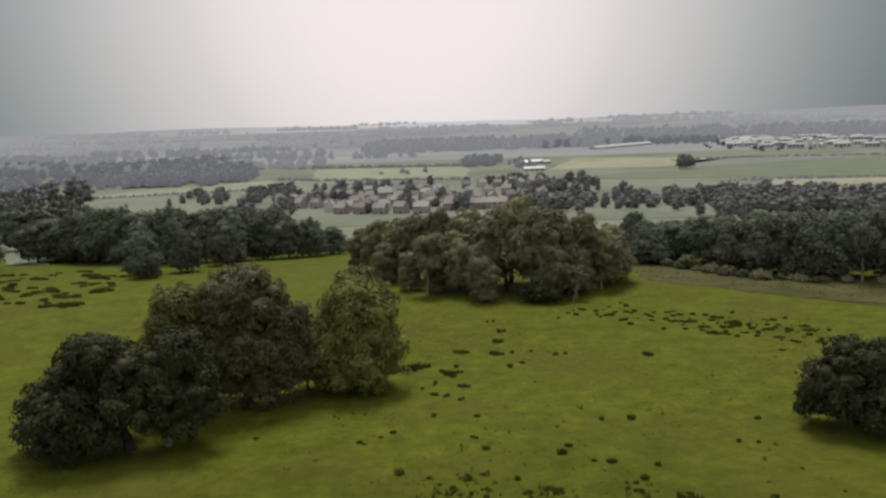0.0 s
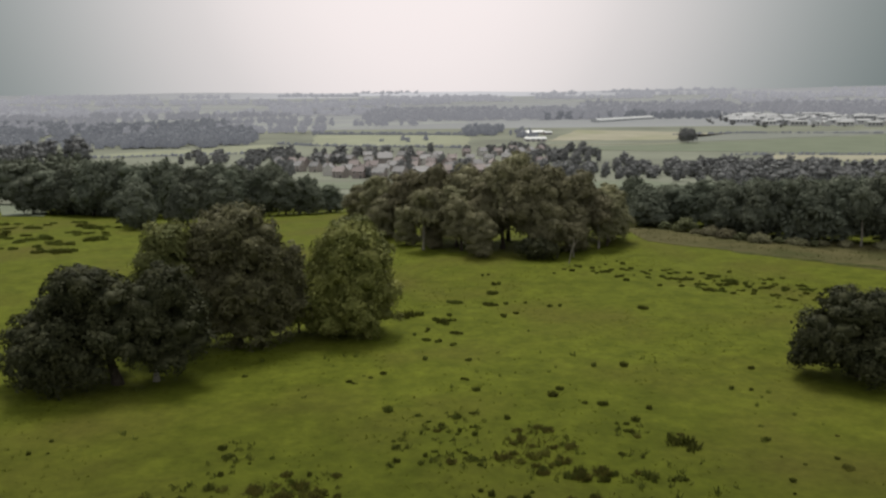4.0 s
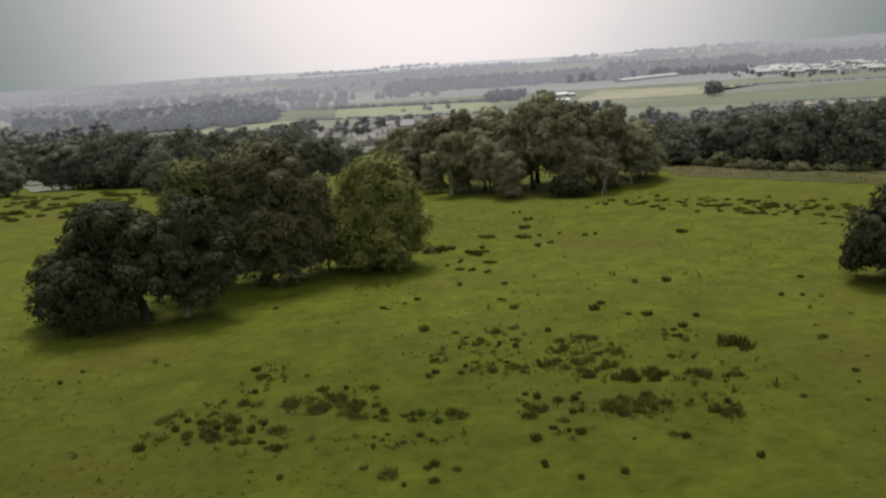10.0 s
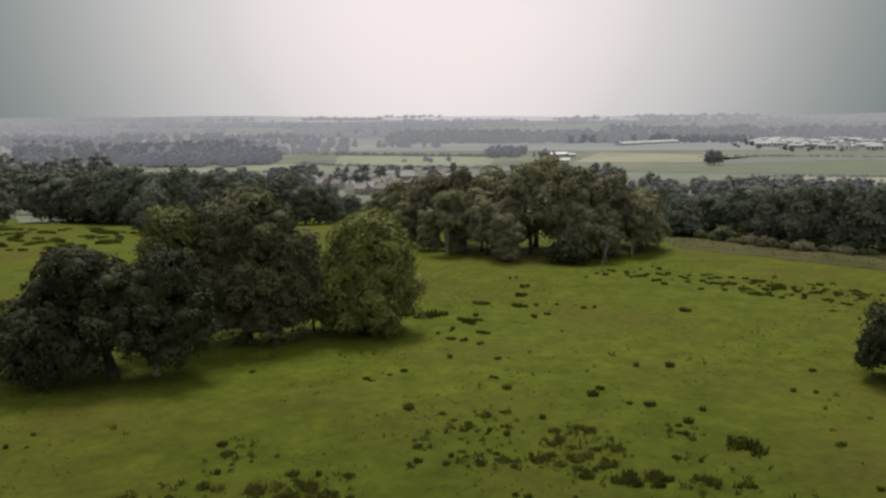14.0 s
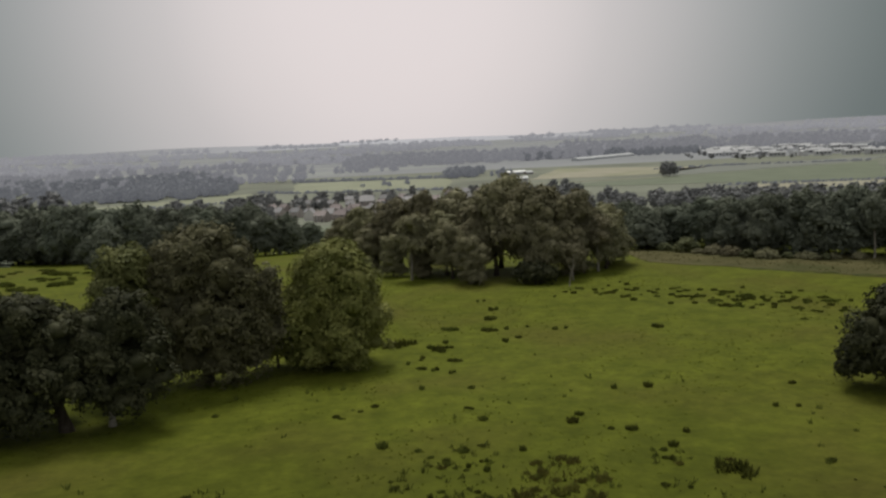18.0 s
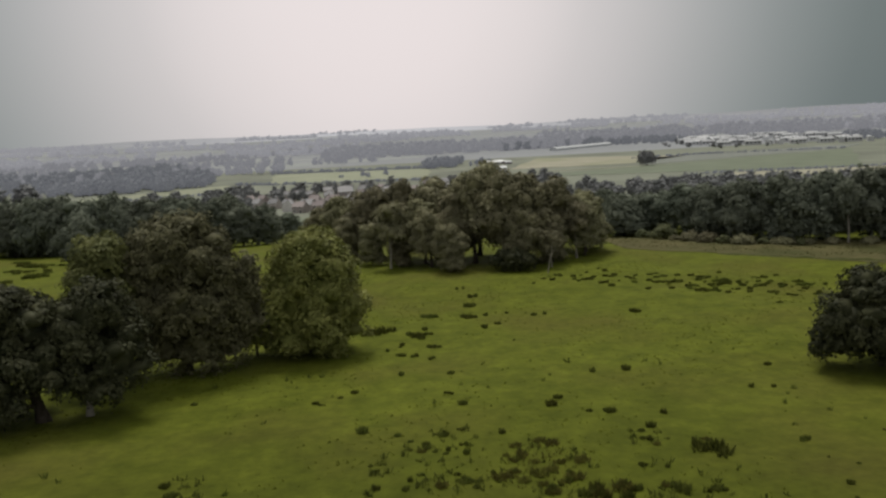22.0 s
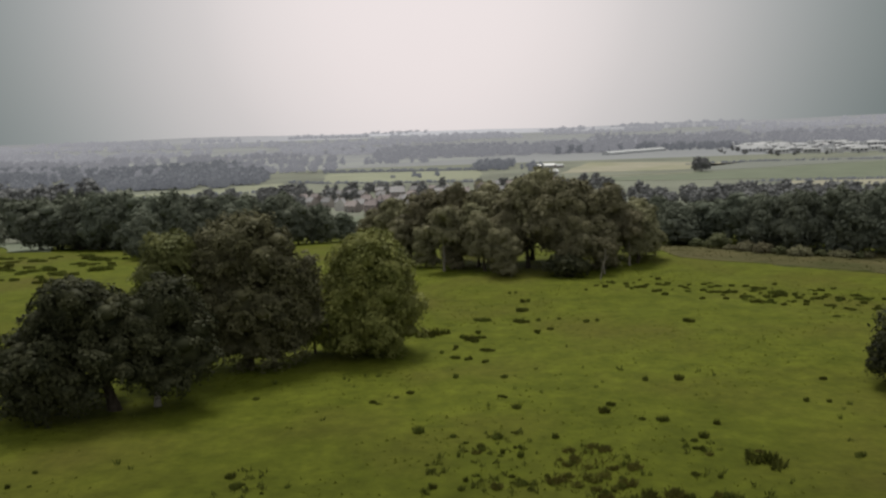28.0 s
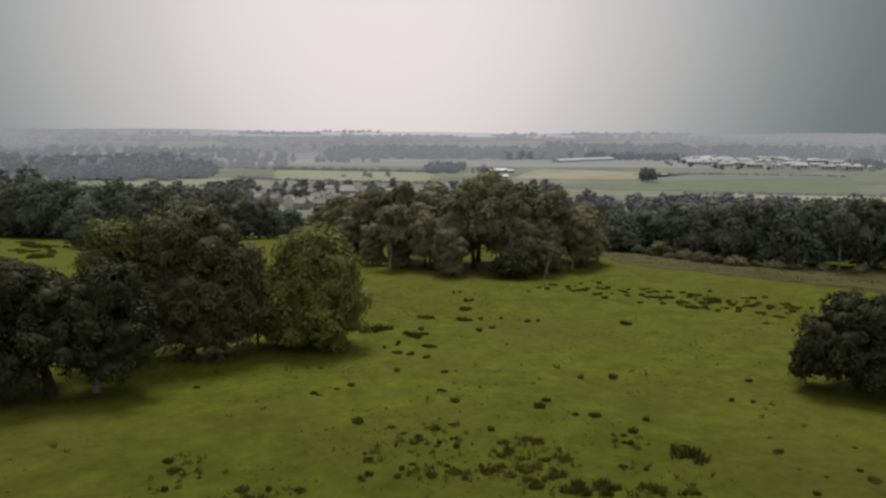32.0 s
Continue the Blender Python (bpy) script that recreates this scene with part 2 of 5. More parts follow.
LEAF_MID = material("mid_leaf", (0.078, 0.088, 0.030), (0.184, 0.188, 0.070), scale=0.45, rough=0.65, spec=0.1, island=0.2, trans=0.15)
LEAF_SHAGGY = material("shaggy_leaf", (0.070, 0.067, 0.038), (0.160, 0.152, 0.080), scale=0.5, rough=0.65, spec=0.1, island=0.22, trans=0.15)
LEAF_LIGHT = material("light_leaf", (0.098, 0.110, 0.028), (0.236, 0.238, 0.074), scale=0.5, rough=0.65, spec=0.1, island=0.25, trans=0.15)
LEAF_CLUMP = material("clump_leaf", (0.102, 0.098, 0.056), (0.240, 0.226, 0.130), scale=0.35, rough=0.65, spec=0.1, island=0.2, objvar=0.2, trans=0.15)
# woodland leaf lifted and blued: distance haze put into the base colour
LEAF_WOOD_HAZED = material("hazed_woodland_leaf", (0.098, 0.111, 0.084), (0.158, 0.172, 0.130), scale=0.12, rough=0.8, spec=0.05, island=0.1, objvar=0.15, trans=0.2)
LEAF_PALE = material("willow_leaf", (0.110, 0.122, 0.060), (0.165, 0.178, 0.090), scale=0.5, rough=0.6, spec=0.1, island=0.2, objvar=0.1, trans=0.2)
# paled, greyed leaf of the far trees, with haze in its base colour
LEAF_FAR_HAZED = material("hazed_valley_leaf", (0.182, 0.184, 0.186), (0.226, 0.228, 0.229), scale=0.03, rough=0.8, spec=0.05, island=0.06, trans=0.15)
BARK = material("dark_bark", (0.035, 0.028, 0.020), (0.075, 0.062, 0.048), scale=3.0, rough=0.9, spec=0.15, bump=0.06)
BARK_PALE = material("pale_bark", (0.16, 0.145, 0.12), (0.25, 0.23, 0.19), scale=2.0, rough=0.85, spec=0.2, bump=0.04)
# valley fields and turf: crop colours mixed toward grey to paint haze in
FIELD_GREEN_HAZED = material("hazed_field_green", (0.205, 0.218, 0.150), (0.255, 0.268, 0.190), scale=0.03, rough=0.8, spec=0.15, c3=(0.185, 0.190, 0.135), scale3=0.01)
FIELD_DEEP_HAZED = material("hazed_field_deep_green", (0.118, 0.138, 0.094), (0.150, 0.170, 0.120), scale=0.03, rough=0.8, spec=0.15)
FIELD_HAY_HAZED = material("hazed_field_hay", (0.241, 0.231, 0.171), (0.307, 0.288, 0.221), scale=0.04, rough=0.8, spec=0.12, c3=(0.20, 0.21, 0.125), scale3=0.012)
FIELD_DULL_HAZED = material("hazed_field_dull", (0.150, 0.161, 0.140), (0.190, 0.199, 0.180), scale=0.02, rough=0.8, spec=0.15)
VALE_TURF_HAZED = material("hazed_valley_turf", (0.150, 0.160, 0.124), (0.195, 0.206, 0.162), scale=0.02, rough=0.85, spec=0.12, c3=(0.115, 0.122, 0.098), scale3=0.008)
# stone, brick and tile greyed and paled: haze put into their colours
STONE = material("hazed_house_stone", (0.30, 0.265, 0.25), (0.40, 0.36, 0.34), scale=0.6, rough=0.85, spec=0.2, objvar=0.25)
RENDERED = material("white_render", (0.46, 0.44, 0.42), (0.58, 0.56, 0.54), scale=0.5, rough=0.8, spec=0.2, objvar=0.12)
BRICKWORK = material("hazed_red_brick", (0.27, 0.225, 0.215), (0.35, 0.295, 0.285), scale=0.8, rough=0.85, spec=0.2, objvar=0.2)
SLATE = material("roof_slate", (0.20, 0.195, 0.20), (0.28, 0.27, 0.275), scale=0.8, rough=0.55, spec=0.4, objvar=0.25)
ROOFTILE = material("roof_tile", (0.23, 0.195, 0.19), (0.30, 0.255, 0.25), scale=0.8, rough=0.75, spec=0.3, objvar=0.25)
PANE = material("window_pane", (0.02, 0.025, 0.03), (0.05, 0.055, 0.06), scale=0.5, rough=0.1, spec=0.6)
TRIM = material("white_trim", (0.65, 0.65, 0.63), (0.75, 0.75, 0.73), scale=2.0, rough=0.5)
CARAVAN = material("caravan_shell", (0.42, 0.42, 0.43), (0.60, 0.60, 0.61), scale=0.5, rough=0.4, spec=0.4, objvar=0.2)
SHEET = material("white_sheeting", (0.40, 0.41, 0.42), (0.50, 0.51, 0.52), scale=0.2, rough=0.35, spec=0.5)

def haze_glow(name, c1, c2, glow, strength):
    """For far distance only: a dull surface, with haze put in as emission."""
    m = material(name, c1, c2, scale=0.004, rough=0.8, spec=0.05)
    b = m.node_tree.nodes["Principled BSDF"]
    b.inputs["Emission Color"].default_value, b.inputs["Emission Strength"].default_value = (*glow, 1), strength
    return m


# emission stands in for haze on far woods, turf and fields
DIM_GLOW = haze_glow("dim_wood_haze", (0.105, 0.112, 0.116), (0.135, 0.141, 0.146), (0.270, 0.280, 0.315), 0.355)
PLAIN_GLOW = haze_glow("far_wood_haze", (0.084, 0.087, 0.088), (0.108, 0.111, 0.112), (0.310, 0.312, 0.342), 0.61)
FAR_GLOW = haze_glow("farther_wood_haze", (0.085, 0.092, 0.094), (0.105, 0.112, 0.114), (0.325, 0.322, 0.352), 0.80)
SKY_GLOW = haze_glow("farthest_wood_haze", (0.08, 0.085, 0.088), (0.09, 0.095, 0.098), (0.380, 0.378, 0.410), 0.76)
PLAIN_TURF_GLOW = haze_glow("far_turf_haze", (0.095, 0.102, 0.096), (0.122, 0.130, 0.122), (0.330, 0.326, 0.348), 0.50)
FIELD_FAR_GLOW = haze_glow("far_field_haze", (0.12, 0.130, 0.112), (0.152, 0.163, 0.142), (0.330, 0.326, 0.336), 0.52)
RIDGE_GLOW = haze_glow("skyline", (0.08, 0.085, 0.086), (0.09, 0.095, 0.096), (0.440, 0.434, 0.465), 0.56)
# skyline haze put in as glow, brightest under the bright cloud ahead
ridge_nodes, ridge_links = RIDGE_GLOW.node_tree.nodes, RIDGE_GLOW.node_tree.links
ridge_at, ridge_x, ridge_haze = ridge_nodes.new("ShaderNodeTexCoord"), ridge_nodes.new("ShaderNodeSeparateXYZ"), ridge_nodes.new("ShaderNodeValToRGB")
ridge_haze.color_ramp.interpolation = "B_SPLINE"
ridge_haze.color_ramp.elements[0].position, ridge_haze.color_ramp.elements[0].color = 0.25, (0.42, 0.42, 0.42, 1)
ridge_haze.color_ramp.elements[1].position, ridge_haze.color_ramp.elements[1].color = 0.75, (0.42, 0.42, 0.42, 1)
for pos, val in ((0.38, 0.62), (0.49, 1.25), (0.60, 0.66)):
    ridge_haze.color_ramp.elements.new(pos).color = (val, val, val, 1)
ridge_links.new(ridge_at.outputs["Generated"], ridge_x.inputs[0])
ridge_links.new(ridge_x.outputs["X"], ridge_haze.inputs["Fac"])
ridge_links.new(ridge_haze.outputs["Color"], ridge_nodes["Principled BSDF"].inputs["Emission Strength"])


# ---------------------------------------------------------------- mesh helpers
def mesh_from(name, verts, faces, mat, smooth=False):
    """A mesh from arrays of vertices and equal-sized faces (or a list of faces)."""
    me = bpy.data.meshes.new(name)
    verts = np.asarray(verts, dtype=np.float64).reshape(-1, 3)
    if isinstance(faces, np.ndarray):
        k = faces.shape[1]
        me.vertices.add(len(verts))
        me.vertices.foreach_set("co", verts.ravel())
        me.loops.add(faces.size)
        me.loops.foreach_set("vertex_index", faces.ravel().astype(np.int32))
        me.polygons.add(len(faces))
        me.polygons.foreach_set("loop_start", np.arange(0, faces.size, k, dtype=np.int32))
        if smooth:
            me.polygons.foreach_set("use_smooth", np.ones(len(faces), dtype=bool))
        me.update(calc_edges=True)
    else:
        me.from_pydata([tuple(v) for v in verts], [], faces)
        if smooth:
            me.polygons.foreach_set("use_smooth", np.ones(len(me.polygons), dtype=bool))
    me.materials.append(mat)
    return me


def part(name, me, parent, label="", m=None):
    ob = new(name, me)
    ob.parent = parent
    if m is not None:
        ob.matrix_basis = m
    if label:
        ob["label"] = label
    return ob


def thing(name, m, label, category, group=""):
    ob = new(name)
    ob.empty_display_size = 0.5
    ob.matrix_basis = m
    return tagged(ob, label, category, group)


def ico(level):
    bm = bmesh.new()
    bmesh.ops.create_icosphere(bm, subdivisions=level, radius=1.0)
    v = np.array([x.co[:] for x in bm.verts])
    f = np.array([[x.index for x in face.verts] for face in bm.faces])
    bm.free()
    return v, f


ICO1, ICO2 = ico(1), ico(2)


def lumps(p, seed, scale):
    """Cheap smooth noise of points, about -1 to 1."""
    r = np.random.RandomState(seed)
    out = np.zeros(len(p))
    for k in range(5):
        d = r.normal(size=3)
        d *= scale * (1.0 + 0.7 * k) / np.linalg.norm(d)
        out += np.sin(p @ d + r.uniform(0, 6.28)) / (1 + 0.5 * k)
    return out / 2.2


def tube(points, radii, sides=8):
    """Vertices and quads of a bent, tapered tube, with a closed tip."""
    pts = np.asarray(points, float)
    vs = []
    for i, p in enumerate(pts):
        d = pts[min(i + 1, len(pts) - 1)] - pts[max(i - 1, 0)]
        d /= np.linalg.norm(d)
        a = np.cross(d, (0.3, 1.0, 0.1))
        a /= np.linalg.norm(a)
        b = np.cross(d, a)
        ang = np.arange(sides) * 2 * math.pi / sides
        vs.append(p + radii[i] * (np.cos(ang)[:, None] * a + np.sin(ang)[:, None] * b))
    fs = [[i * sides + j, i * sides + (j + 1) % sides, (i + 1) * sides + (j + 1) % sides, (i + 1) * sides + j] for i in range(len(pts) - 1) for j in range(sides)]
    return np.concatenate(vs), np.array(fs)


# ---------------------------------------------------------------- the lie of the land
LAND_Y = [-4900, -400, 0, 70, 95, 125, 160, 200, 370, 556, 741, 1853, 2600, 3500, 4900]
LAND_Z = [20, 8, 1.6, 0.85, 0.2, -0.7, -1.0, -2.5, -16.4, -26.3, -30, -30, -22, -6, 10]
VALE = 1.235                                     # scale of the valley's plan


def land(x, y):
    """Height of the ground: a hilltop pasture that falls to a flat valley, and rises to the skyline."""
    x, y = np.asarray(x, float), np.asarray(y, float)
    z = sum(np.interp(y + o, LAND_Y, LAND_Z) for o in (-18, -9, 0, 9, 18)) / 5
    near = np.clip((420 - np.abs(y - 60)) / 300, 0, 1)
    z = z + near * (0.16 * np.sin(x * 0.11 + 1.3) * np.sin(y * 0.09 + 0.4) + 0.07 * np.sin(x * 0.31 + y * 0.23) + 0.05 * np.sin(y * 0.41 - x * 0.17))
    return z


def at(x, y, turn=0.0, size=1.0, tall=None, sink=0.0):
    """A pose on the ground."""
    return Matrix.LocRotScale((x, y, float(land(x, y)) - sink), Euler((0, 0, turn)), (size, size, tall or size))


def axis(lo, hi, dense_lo, dense_hi, step, grow):
    a = list(np.arange(dense_lo, dense_hi + 0.01, step))
    s = step
    while a[-1] < hi:
        s *= grow
        a.append(min(hi, a[-1] + s))
    s = step
    while a[0] > lo:
        s *= grow
        a.insert(0, max(lo, a[0] - s))
    return np.array(a)


gx, gy = axis(-4900, 4900, -110, 110, 2.0, 1.09), axis(-4900, 4900, 20, 260, 2.0, 1.07)
GX, GY = np.meshgrid(gx, gy)
gv = np.stack([GX.ravel(), GY.ravel(), land(GX.ravel(), GY.ravel())], 1)
nx, ny = len(gx), len(gy)
ii = (np.arange(ny - 1)[:, None] * nx + np.arange(nx - 1)[None, :]).ravel()
ground = new("ground", mesh_from("ground", gv, np.stack([ii, ii + 1, ii + nx + 1, ii + nx], 1), GRASS, True))
ground.data.materials.append(VALE_TURF_HAZED)
ground.data.materials.append(PLAIN_TURF_GLOW)
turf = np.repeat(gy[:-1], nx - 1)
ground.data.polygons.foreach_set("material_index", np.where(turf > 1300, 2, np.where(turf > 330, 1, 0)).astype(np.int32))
tagged(ground, "green grazed hilltop pasture falling away to a flat valley", "ground", kind="structure")


def field(quad, mat, label, n=14, lift=0.22, size=None):
    """A field of the valley: a low bank of turf over the ground, with its own edge."""
    q = np.array(quad, float) * (size or (VALE if quad[0][1] < 1800 else 1.0))
    u, v = np.meshgrid(np.linspace(0, 1, n), np.linspace(0, 1, n))
    u, v = u.ravel(), v.ravel()
    xy = (1 - u)[:, None] * (1 - v)[:, None] * q[0] + u[:, None] * (1 - v)[:, None] * q[1] + u[:, None] * v[:, None] * q[2] + (1 - u)[:, None] * v[:, None] * q[3]
    xy = xy + np.stack([np.sin(xy[:, 1] * 0.05), np.cos(xy[:, 0] * 0.045)], 1) * 2.0
    z = land(xy[:, 0], xy[:, 1])
    vt = np.concatenate([np.c_[xy, z + lift], np.c_[xy, z - 0.5]])
    k = (np.arange(n - 1)[:, None] * n + np.arange(n - 1)[None, :]).ravel()
    fs = [list(f) for f in np.stack([k, k + 1, k + n + 1, k + n], 1)]
    rim = list(range(n)) + [n * (j + 1) - 1 for j in range(1, n)] + [n * n - 2 - j for j in range(n - 1)] + [n * (n - 2 - j) for j in range(n - 2)]
    for a, b in zip(rim, rim[1:] + rim[:1]):
        fs.append([a, a + n * n, b + n * n, b])
    return tagged(new("field", mesh_from("field", vt, fs, mat)), label, "field", kind="structure")


# ---------------------------------------------------------------- trees
def leaves(puffs, per, size, seed, core=0.78, low=-0.6, flat=0.8, loose=0.2):
    """Leaf blades over the skins of lens-shaped clumps, and a rough dark core in each: vertices and quads, triangles apart."""
    r = np.random.RandomState(seed)
    vs, qs, cv, cf, base, cbase = [], [], [], [], 0, 0
    for i, (c, rad) in enumerate(puffs):
        c, rad = np.array(c), np.array(rad)
        n = max(8, int(per * (rad[0] * rad[1] + rad[0] * rad[2]) * 0.5))
        d = r.normal(size=(n * 2, 3))
        d /= np.linalg.norm(d, axis=1)[:, None]
        d = d[d[:, 2] > low][:n]
        n = len(d)
        bump = 1 + 0.18 * lumps(d * 2.2, seed + i, 1.6)[:, None]
        p = c + d * rad * bump * r.uniform(1 - 1.4 * loose, 1 + loose, (n, 1))
        nor = d + r.normal(size=(n, 3)) * flat
        nor /= np.linalg.norm(nor, axis=1)[:, None]
        a = np.cross(nor, r.normal(size=(n, 3)))
        a /= np.linalg.norm(a, axis=1)[:, None]
        b = np.cross(nor, a)
        s = size * r.uniform(0.6, 1.35, (n, 1))
        quad = np.stack([p + a * s, p + b * s * 0.55 + nor * s * 0.12, p - a * s * 0.9, p - b * s * 0.6 + nor * s * 0.1], 1)
        vs.append(quad.reshape(-1, 3))
        qs.append(base + np.arange(4 * n).reshape(-1, 4))
        base += 4 * n
        v = ICO1[0]
        cv.append(c + v * rad * core * (1 + 0.2 * lumps(v * 2, seed + i, 1.5))[:, None])
        f = ICO1[1] + cbase
        cf.append(np.c_[f, f[:, :1]][:, [0, 1, 2, 2]])
        cbase += len(v)
    v = np.concatenate(vs + cv)
    return v, np.concatenate(qs), np.concatenate(cf) + base


def mixed_mesh(name, v, q, f, mat):
    """A mesh of quads q and triangles f."""
    loops = np.concatenate([q.ravel(), f.ravel()]).astype(np.int32)
    me = bpy.data.meshes.new(name)
    me.vertices.add(len(v))
    me.vertices.foreach_set("co", v.ravel())
    me.loops.add(len(loops))
    me.loops.foreach_set("vertex_index", loops)
    me.polygons.add(len(q) + len(f))
    starts = np.concatenate([np.arange(len(q)) * 4, len(q) * 4 + np.arange(len(f)) * 3]).astype(np.int32)
    me.polygons.foreach_set("loop_start", starts)
    me.update(calc_edges=True)
    me.materials.append(mat)
    return me


def crown_of(name, lobes, seed, mat, spacing, leaf, cover=0.95, pad=0.55, lift=0.4, droop=0.3, core=0.76, ragged=0.22, low=-0.72, tiers=0.42):
    """The head of a tree: boughs set over the skins of its lobes (x, y, z and three radii), each a drooping pad of leaf blades, with a shaded heart in every lobe."""
    r = np.random.RandomState(seed)
    L = []
    for x, y, z, a, b, h in lobes:                           # each lobe swells into rounded limbs' ends
        L.append((x, y, z, a * 0.74, b * 0.74, h * 0.74))
        n = max(7, int(4.2 * (a + b + h) / (3 * spacing)))
        for k in range(n):
            up = 0.96 - 1.55 * (k + 0.5) / n
            ang, far = k * 2.39996 + r.uniform(-0.5, 0.5), r.uniform(0.5, 0.78)
            out, s = math.sqrt(max(0.0, 1 - up * up)), tiers * (a + b) * 0.5 * r.uniform(0.7, 1.3)
            L.append((x + a * far * out * math.cos(ang), y + b * far * out * math.sin(ang), max(0.5 * s, z + h * min(0.86, far * 1.18) * up), s, s, s * r.uniform(0.55, 0.85)))
    L = np.array(L)
    vs, base = [], 0
    for i, lobe in enumerate(L):
        c0, rad = lobe[:3], lobe[3:]
        area = 4 * math.pi * ((rad[0] * rad[1]) ** 1.6 + (rad[0] * rad[2]) ** 1.6 + (rad[1] * rad[2]) ** 1.6) ** 0.625 / 3 ** 0.625
        n = max(6, int(area / spacing ** 2))
        k = np.arange(n) + 0.5
        dz = 1 - 2 * k / n
        ang = k * 2.39996 + r.uniform(0, 6.28)
        d = np.stack([np.sqrt(1 - dz * dz) * np.cos(ang), np.sqrt(1 - dz * dz) * np.sin(ang), dz], 1) + r.normal(size=(n, 3)) * 0.16
        d /= np.linalg.norm(d, axis=1)[:, None]
        d = d[d[:, 2] > low]
        c = c0 + d * rad * (1 + ragged * 0.7 * lumps(d * 2.4, seed + i, 1.5) + r.uniform(-ragged, ragged * 0.45, len(d)))[:, None]
        for o, other in enumerate(L):                        # none deep inside a neighbour lobe
            if o != i:
                keep = np.linalg.norm((c - other[:3]) / other[3:], axis=1) > 0.9
                c, d = c[keep], d[keep]
        for p, out in zip(c, d / rad):
            b = spacing * r.uniform(0.42, 0.85)
            axis_n = out / np.linalg.norm(out) + np.array((0, 0, lift))
            axis_n /= np.linalg.norm(axis_n)
            m = max(6, int(cover * 3.9 * b * b / (1.09 * leaf * leaf)))
            e = r.normal(size=(m * 2, 3))
            e /= np.linalg.norm(e, axis=1)[:, None]
            up = e @ axis_n
            e, up = e[up > -0.15][:m], up[up > -0.15][:m]
            m = len(e)
            side = e - up[:, None] * axis_n
            reach = r.uniform(0.55, 1.12, (m, 1)) * (1 + 0.3 * lumps(e * 3.0, seed + i + 7, 1.5))[:, None]
            q = p + b * reach * (side * np.array((1.0, 1.0, 0.8)) + (up * pad)[:, None] * axis_n)
            q[:, 2] -= droop * b * (np.linalg.norm(side, axis=1) * reach[:, 0]) ** 2
            nor = e * 0.7 + axis_n * 0.5 + r.normal(size=(m, 3)) * 0.32
            nor /= np.linalg.norm(nor, axis=1)[:, None]
            a = np.cross(nor, r.normal(size=(m, 3)))
            a /= np.linalg.norm(a, axis=1)[:, None]
            t = np.cross(nor, a)
            s = leaf * r.uniform(0.6, 1.35, (m, 1))
            q[:, 2] = np.maximum(q[:, 2], 0.1)
            vs.append(np.stack([q + a * s, q + t * s * 0.55 + nor * s * 0.12, q - a * s * 0.9, q - t * s * 0.6 + nor * s * 0.1], 1).reshape(-1, 3))
            base += 4 * m
    cv, cf, cb = [], [], 0
    for i, lobe in enumerate(L):
        v = ICO2[0]
        w = lobe[:3] + v * lobe[3:] * core * (1 + 0.16 * lumps(v * 3, seed + i, 1.8))[:, None]
        w[:, 2] = np.maximum(w[:, 2], 0.3)
        cv.append(w)
        cf.append(ICO2[1] + cb)
        cb += len(v)
    return mixed_mesh(name, np.concatenate(vs + cv), np.arange(base).reshape(-1, 4), np.concatenate(cf) + base, mat)


def wood_parts(tree, r, lobes, girth, bark, limbs=6, sway=0.3, trunk_label="", foot=(0.0, 0.0)):
    """Trunk and limbs of a tree, as parts; the limbs run from the trunk into the lobes."""
    h = max(l[2] + 0.4 * l[5] for l in lobes)
    top = max(lobes, key=lambda l: l[2])
    pts = [(foot[0] + (top[0] - foot[0]) * k ** 1.3 + r.uniform(-1, 1) * sway * k, foot[1] + (top[1] - foot[1]) * k ** 1.3 + r.uniform(-1, 1) * sway * k, h * k - 0.3) for k in (0, 0.12, 0.3, 0.5, 0.75, 1.0)]
    v, f = tube(pts, [girth * k for k in (1.5, 1.0, 0.88, 0.7, 0.42, 0.1)], 9)
    part("trunk", mesh_from("trunk", v, f, bark, True), tree, trunk_label)
    for l in sorted(lobes, key=lambda l: l[2])[:limbs]:
        k = min(0.7, max(0.16, (l[2] - 0.5 * l[5]) / h * 0.72))
        a = np.array([np.interp(k, (0, 0.12, 0.3, 0.5, 0.75, 1.0), [p[j] for p in pts]) for j in range(3)])
        b = np.array(l[:3]) + np.array((0, 0, 0.25 * l[5]))
        mid = a * 0.5 + b * 0.5 + np.array((0, 0, -0.06 * np.linalg.norm(b - a)))
        v, f = tube([a, a * 0.75 + mid * 0.25, mid, b], [girth * 0.42, girth * 0.36, girth * 0.24, girth * 0.05], 6)
        part("limb", mesh_from("limb", v, f, bark, True), tree)


def broadleaf(x, y, lobes, mat, label, seed, spacing=1.55, leaf=0.2, girth=0.36, bark=None, group="", trunk_label="", foot=(0.0, 0.0), **more):
    tree = thing("broadleaf_tree", at(x, y), label, "tree", group)
    wood_parts(tree, np.random.RandomState(seed), lobes, girth, bark or BARK, trunk_label=trunk_label, foot=foot)
    part("crown", crown_of("crown", lobes, seed, mat, spacing, leaf, **more), tree)
    return tree


# the group of trees on the pasture
G1 = "trees of the pasture group"
